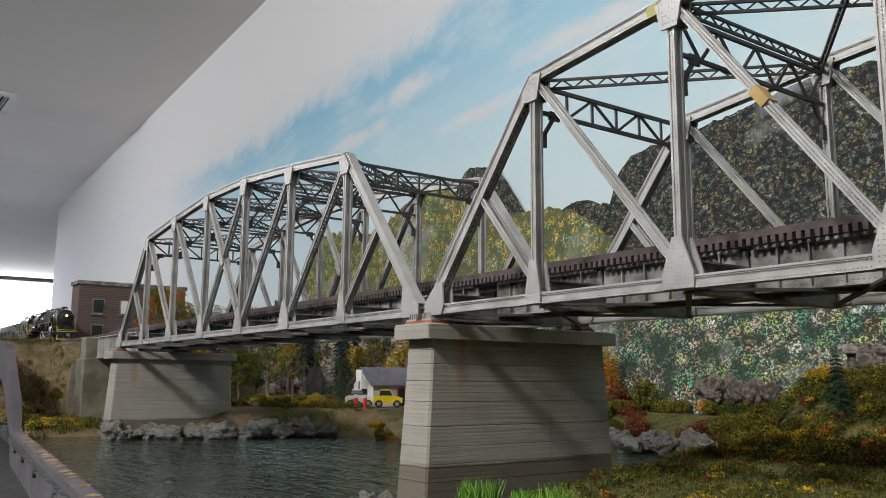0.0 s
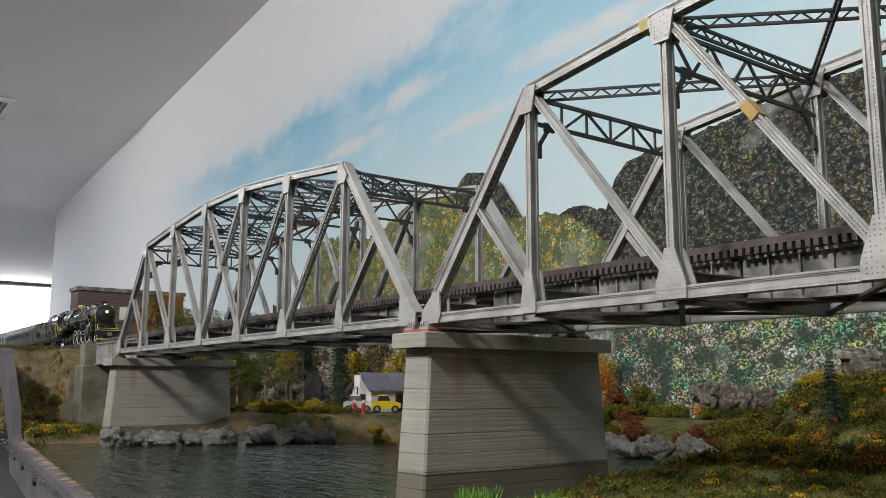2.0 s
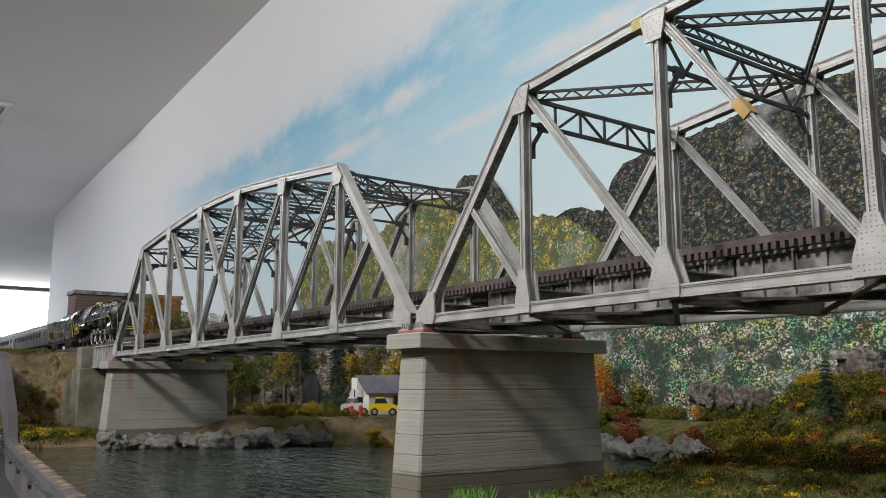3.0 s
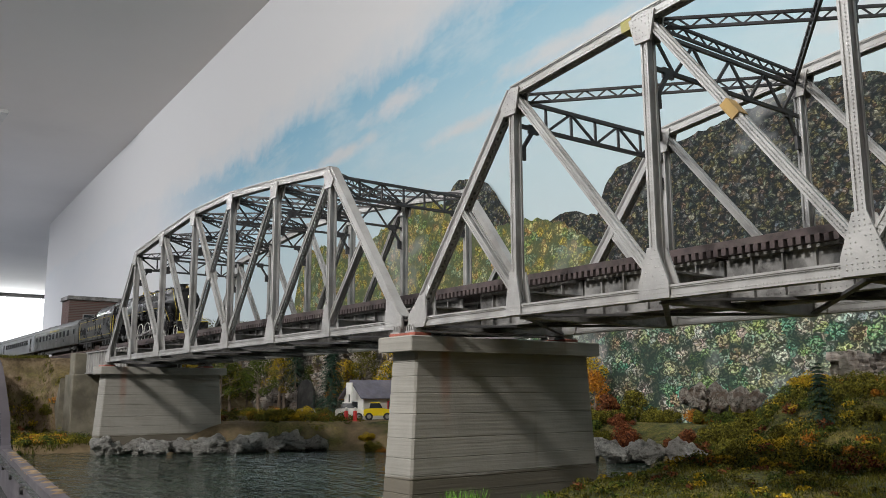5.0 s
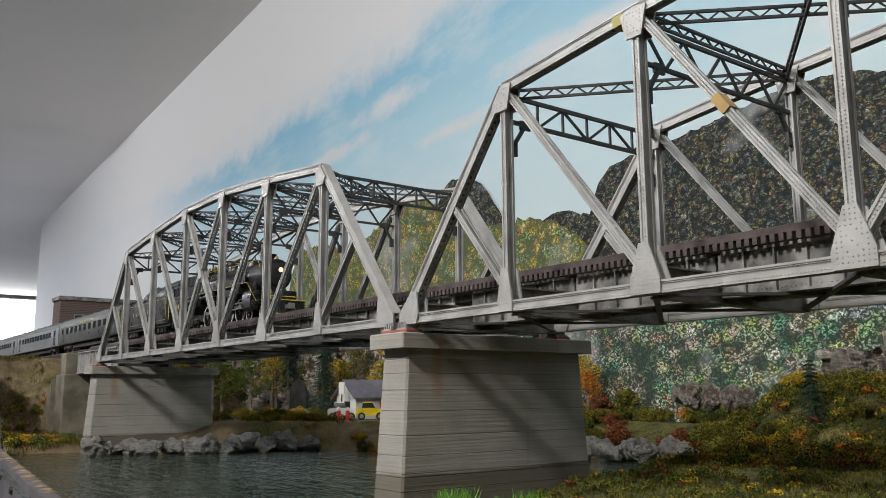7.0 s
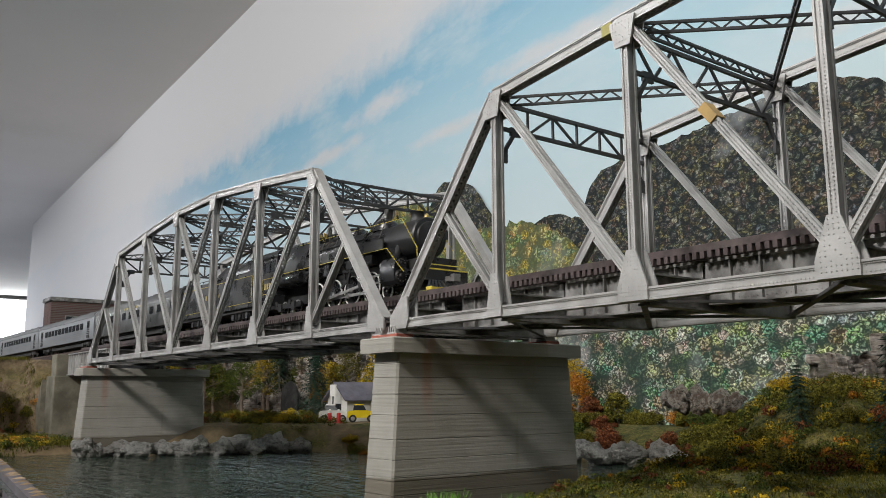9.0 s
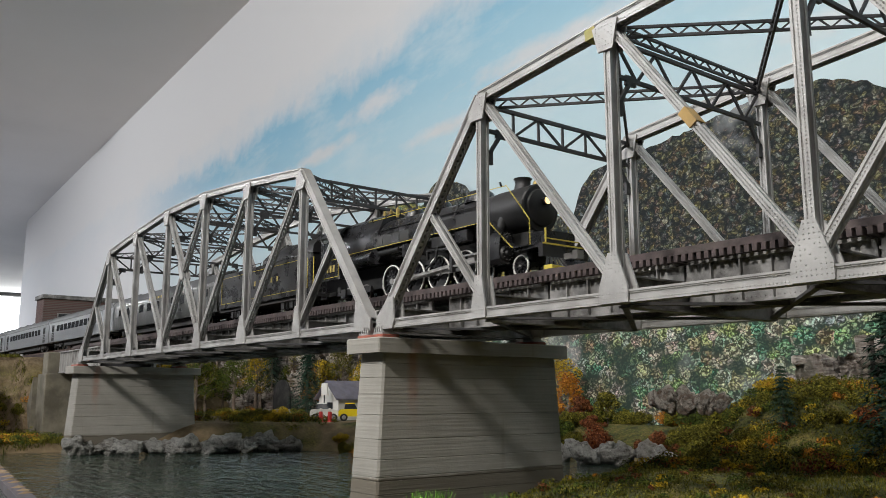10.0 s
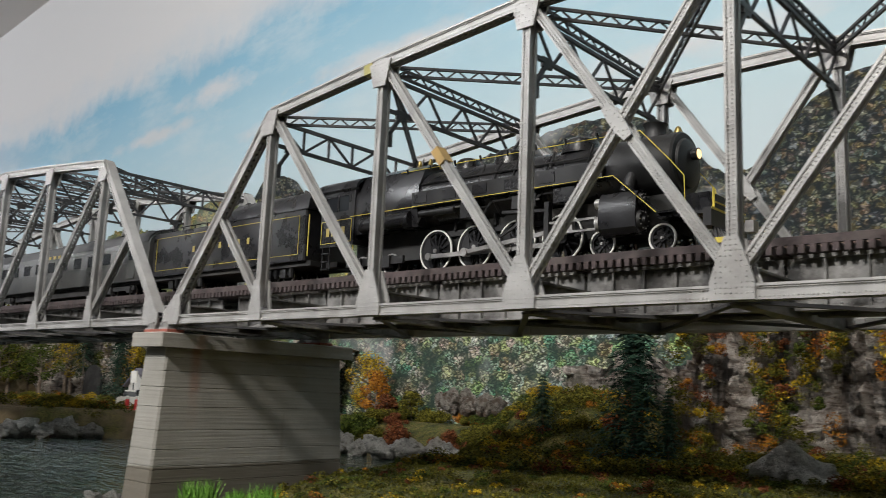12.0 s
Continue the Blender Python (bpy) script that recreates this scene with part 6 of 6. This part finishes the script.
        for zz in (0.0055, 0.0100, 0.0145):
            m.box(x0 + 0.002, x0 + 0.008, min(s * 0.0160, s * 0.0185), max(s * 0.0160, s * 0.0185), zz, zz + 0.0005)
        part("cab_steps", m, BLACK, c)
    # wheels
    for x in (-0.0610, -0.0872, -0.1134, -0.1396):
        spoked_wheel(0.0112, 14, t, x, -0.0092, 0.0112, True)
        spoked_wheel(0.0112, 14, t, x, 0.0092, 0.0112, True)
    for x in (-0.0105, -0.0395):
        spoked_wheel(0.0064, 10, t, x, -0.0096, 0.0064, True, False)
        spoked_wheel(0.0064, 10, t, x, 0.0096, 0.0064, True, False)
    for x in (-0.172, -0.195):
        spoked_wheel(0.0062, 10, t, x, -0.0092, 0.0062, False, False)
        spoked_wheel(0.0062, 10, t, x, 0.0092, 0.0062, False, False)
    # rods
    for s in (-1, 1):
        m = MB()
        m.beam((-0.1396, 0, 0), (-0.0610, 0, 0), 0.0022, 0.0010)
        for x in (-0.0610, -0.0872, -0.1134, -0.1396):
            m.tube((x, -0.0010, 0), (x, 0.0010, 0), 0.0019, n=12)
        r = part("side_rod", m, RODS, t, "bright steel side rod", at=pose(0, s * 0.0128, 0.0112))
        RODPARTS.append((r, s, "side"))
        m = MB()
        m.beam((-0.0615, 0, 0), (0.0, 0, 0), 0.0020, 0.0010)
        m.tube((-0.0615, -0.0011, 0), (-0.0615, 0.0011, 0), 0.0022, n=12)
        m.box(-0.0030, 0.0030, -0.0012, 0.0012, -0.0026, 0.0026)
        r = part("main_rod", m, RODS, t, "bright steel main rod and crosshead", at=pose(-0.0535, s * 0.0150, 0.0145))
        RODPARTS.append((r, s, "main"))
    return t


def tender():
    t = thing("tender", "black tender with yellow lining and gold lettering bars", "tender")
    x0, x1 = -0.4130, -0.2385
    m = MB()
    m.bevel_box(x0, x1, -0.0182, 0.0182, 0.0125, 0.0440, 0.0009)
    part("tank", m, BLACK, t)
    m = MB()
    prof = [(-0.0180, 0.0440), (-0.0172, 0.0500), (-0.0120, 0.0555), (0.0120, 0.0555), (0.0172, 0.0500), (0.0180, 0.0440)]
    m.loft([[(x, y * k, 0.044 + (z - 0.044) * h) for y, z in prof] for x, k, h in ((-0.325, 1, 0.62), (-0.318, 1, 1), (x1 + 0.001, 1, 1))])
    part("coal_bunker", m, BLACK, t, "", 40)
    rng = random.Random(2)
    m = MB()
    for _ in range(150):
        x, y = rng.uniform(-0.312, -0.245), rng.uniform(-0.011, 0.011)
        z, s = 0.0552, rng.uniform(0.001, 0.0022)
        m.tube((x, y, z), (x + rng.uniform(-s, s), y + rng.uniform(-s, s), z + s), s, s * 0.5, 5)
    tagged(part("coal", m, UNDER, t, "heaped black coal"), kind="stuff")
    for s in (-1, 1):
        y = s * 0.0184
        m = MB()
        a, b, c, d = x0 + 0.006, x1 - 0.006, 0.0165, 0.0400
        for p, q in (((a, c), (b, c)), ((a, d), (b, d)), ((a, c), (a, d)), ((b, c), (b, d))):
            stripe(m, p, q, y)
        part("lining", m, YELLOW, t, "thin yellow lining")
        for i in range(7):
            m = MB()
            w = 0.0012 if i == 4 else 0.0026
            x = -0.3600 + i * 0.0105 + (0.0026 - w) / 2
            m.box(x, x + w, min(y, s * 0.0180), max(y, s * 0.0180), 0.0270, 0.0312)
            part("lettering_bar", m, GOLD, t, "plain gold bar")
        m = MB()
        m.tube((x0 + 0.004, s * 0.0165, 0.0465), (-0.330, s * 0.0165, 0.0465), 0.0004, n=6)
        for i in range(6):
            x = x0 + 0.006 + i * 0.015
            m.tube((x, s * 0.0165, 0.0440), (x, s * 0.0165, 0.0465), 0.0004, n=6)
        part("deck_rail", m, BLACK, t)
        m = MB()
        m.tube((x1 + 0.0025, s * 0.0178, 0.0150), (x1 + 0.0025, s * 0.0178, 0.0400), 0.0004, n=6)
        part("grab_iron", m, YELLOW, t, "yellow grab iron")
    m = MB()
    m.box(x0 - 0.002, x1 + 0.004, -0.0160, 0.0160, 0.0095, 0.0125)
    part("frame", m, UNDER, t)
    for c in (-0.276, -0.375):
        for s in (-1, 1):
            m = MB()
            m.beam((c - 0.020, s * 0.0132, 0.0072), (c + 0.020, s * 0.0132, 0.0072), 0.0036, 0.0014)
            for dx in (-0.0145, 0, 0.0145):
                m.box(c + dx - 0.0026, c + dx + 0.0026, min(s * 0.0125, s * 0.0152), max(s * 0.0125, s * 0.0152), 0.0034, 0.0088)
                m.tube((c + dx + 0.007, s * 0.0140, 0.0035), (c + dx + 0.007, s * 0.0140, 0.0090), 0.0016, n=8)
            part("truck_frame", m, SMOKEBOX, t)
        for dx in (-0.0145, 0, 0.0145):
            axle_pair(0.0055, 9, t, c + dx, False)
    m = MB()
    m.box(x1, x1 + 0.014, -0.004, 0.004, 0.0095, 0.0125)
    part("drawbar", m, UNDER, t)
    return t


def coach(front, dark):
    paint = CARDARK if dark else CARSILVER
    t = thing("passenger_coach", "dark green-grey clerestory coach with yellow lettering bars" if dark else "silver-grey streamlined passenger coach with dark window band", "passenger coach", "coaches of the train")
    L = 0.311
    x1, x0 = front, front - L
    m = MB()
    half = [(-0.0172, 0.0115), (-0.0178, 0.0180), (-0.0178, 0.0400), (-0.0165, 0.0440), (-0.0120, 0.0480), (-0.0060, 0.0505), (0.0, 0.0512)]
    ring = half + [(-y, z) for y, z in half[-2::-1]]
    m.loft([[(x, y * k, 0.0115 + (z - 0.0115) * q) for y, z in ring] for x, k, q in ((x0, 0.97, 0.97), (x0 + 0.004, 1, 1), (x1 - 0.004, 1, 1), (x1, 0.97, 0.97))])
    part("body", m, paint, t, "", 30)
    m = MB()
    top = [(y * 1.012, z + 0.0004) for y, z in ring if z > 0.0395]
    under = [(y * 0.97, z - 0.0006) for y, z in top][::-1]
    m.loft([[(x, y, z) for y, z in top + under] for x in (x0 + 0.002, x1 - 0.002)])
    roof = part("roof", m, ROOFGREY, t, "sooty dark grey roof", 40)
    for i in range(6):
        m = MB()
        x = x0 + 0.035 + i * 0.048
        m.bevel_box(x, x + 0.010, -0.0022, 0.0022, 0.0512, 0.0534, 0.0005)
        part("roof_vent", m, ROOFGREY, roof)
    for s in (-1, 1):
        n = 11 if not dark else 9
        for i in range(n):
            a = x0 + 0.045 + i * (L - 0.090) / n
            m = MB()
            m.box(a, a + (L - 0.090) / n * (0.78 if not dark else 0.5), s * 0.0179 - 0.0002, s * 0.0179 + 0.0002, 0.0265, 0.0350)
            part("window", m, GLASS, t)
        for xd in (x0 + 0.018, x1 - 0.030):
            m = MB()
            m.box(xd, xd + 0.012, s * 0.0179 - 0.0002, s * 0.0179 + 0.0002, 0.0135, 0.0365)
            d = part("door", m, UNDER if not dark else paint, t)
            m = MB()
            m.box(xd + 0.003, xd + 0.009, s * 0.0182 - 0.0002, s * 0.0182 + 0.0002, 0.0275, 0.0345)
            part("pane", m, GLASS, d)
        m = MB()
        for z in ((0.0180, 0.0205, 0.0230, 0.0255, 0.0365, 0.0390) if not dark else (0.0255, 0.0365)):
            m.box(x0 + 0.005, x1 - 0.005, s * 0.0180 - 0.0002, s * 0.0180 + 0.0002, z, z + 0.0006)
        part("side_rib", m, paint, t)
        if dark:
            for i in range(7):
                m = MB()
                m.box(x0 + L / 2 - 0.030 + i * 0.009, x0 + L / 2 - 0.026 + i * 0.009, s * 0.0180 - 0.0003, s * 0.0180 + 0.0003, 0.0378, 0.0402)
                part("lettering_bar", m, GOLD, t, "plain gold bar")
    m = MB()
    for x in (x0 - 0.003, x1):
        m.box(x, x + 0.003, -0.0085, 0.0085, 0.0115, 0.0440)
    part("diaphragm", m, UNDER, t)
    m = MB()
    m.box(x0 + 0.07, x1 - 0.07, -0.0125, 0.0125, 0.0045, 0.0115)
    m.box(x0 + 0.01, x1 - 0.01, -0.0140, 0.0140, 0.0095, 0.0115)
    part("underframe", m, UNDER, t)
    for c in (x0 + 0.045, x1 - 0.045):
        for s in (-1, 1):
            m = MB()
            m.beam((c - 0.021, s * 0.0130, 0.0070), (c + 0.021, s * 0.0130, 0.0070), 0.0032, 0.0014)
            for dx in (-0.0145, 0.0145):
                m.box(c + dx - 0.0026, c + dx + 0.0026, min(s * 0.0125, s * 0.0150), max(s * 0.0125, s * 0.0150), 0.0034, 0.0085)
            part("truck_frame", m, UNDER, t)
        for dx in (-0.0145, 0.0145):
            axle_pair(0.0055, 8, t, c + dx, False)
    return t


MOVERS += [locomotive(), tender(), coach(-0.4200, True)] + [coach(-0.4200 - 0.3165 * i, False) for i in range(1, 5)]


def head_x(t):
    """Where the engine's front stands on the track at t seconds."""
    return -1.1765 + 0.13285 * t - 0.00070 * t * t


def motions():
    times = [i * 0.5 for i in range(25)]
    for ob in MOVERS:
        walk(ob, [(t, pose(head_x(t), TRACK_Y, RAIL_Z)) for t in times])
    fine = [i / 15 for i in range(181)]
    gone = [head_x(t) - head_x(0) for t in fine]
    for w, x, y, z, r in WHEELS:
        walk(w, [(t, pose(x, y, z, 0, math.degrees(s / r), 0)) for t, s in zip(fine, gone)])
    crank, r = 0.0042, 0.0112
    for rod, side, kind in RODPARTS:
        rows = []
        for t, s in zip(fine, gone):
            a = s / r + (0.9 if side < 0 else 2.47)
            cx, cz = crank * math.cos(a), -crank * math.sin(a)
            if kind == "side":
                rows.append((t, pose(cx, side * 0.0128, r + cz)))
            else:
                px, pz = -0.1134 + cx, r + cz
                hx = px + math.sqrt(0.0615 ** 2 - (0.0145 - pz) ** 2)
                rows.append((t, pose(hx, side * 0.0150, 0.0145, 0, -math.degrees(math.atan2(0.0145 - pz, hx - px)), 0)))
        walk(rod, rows)


motions()
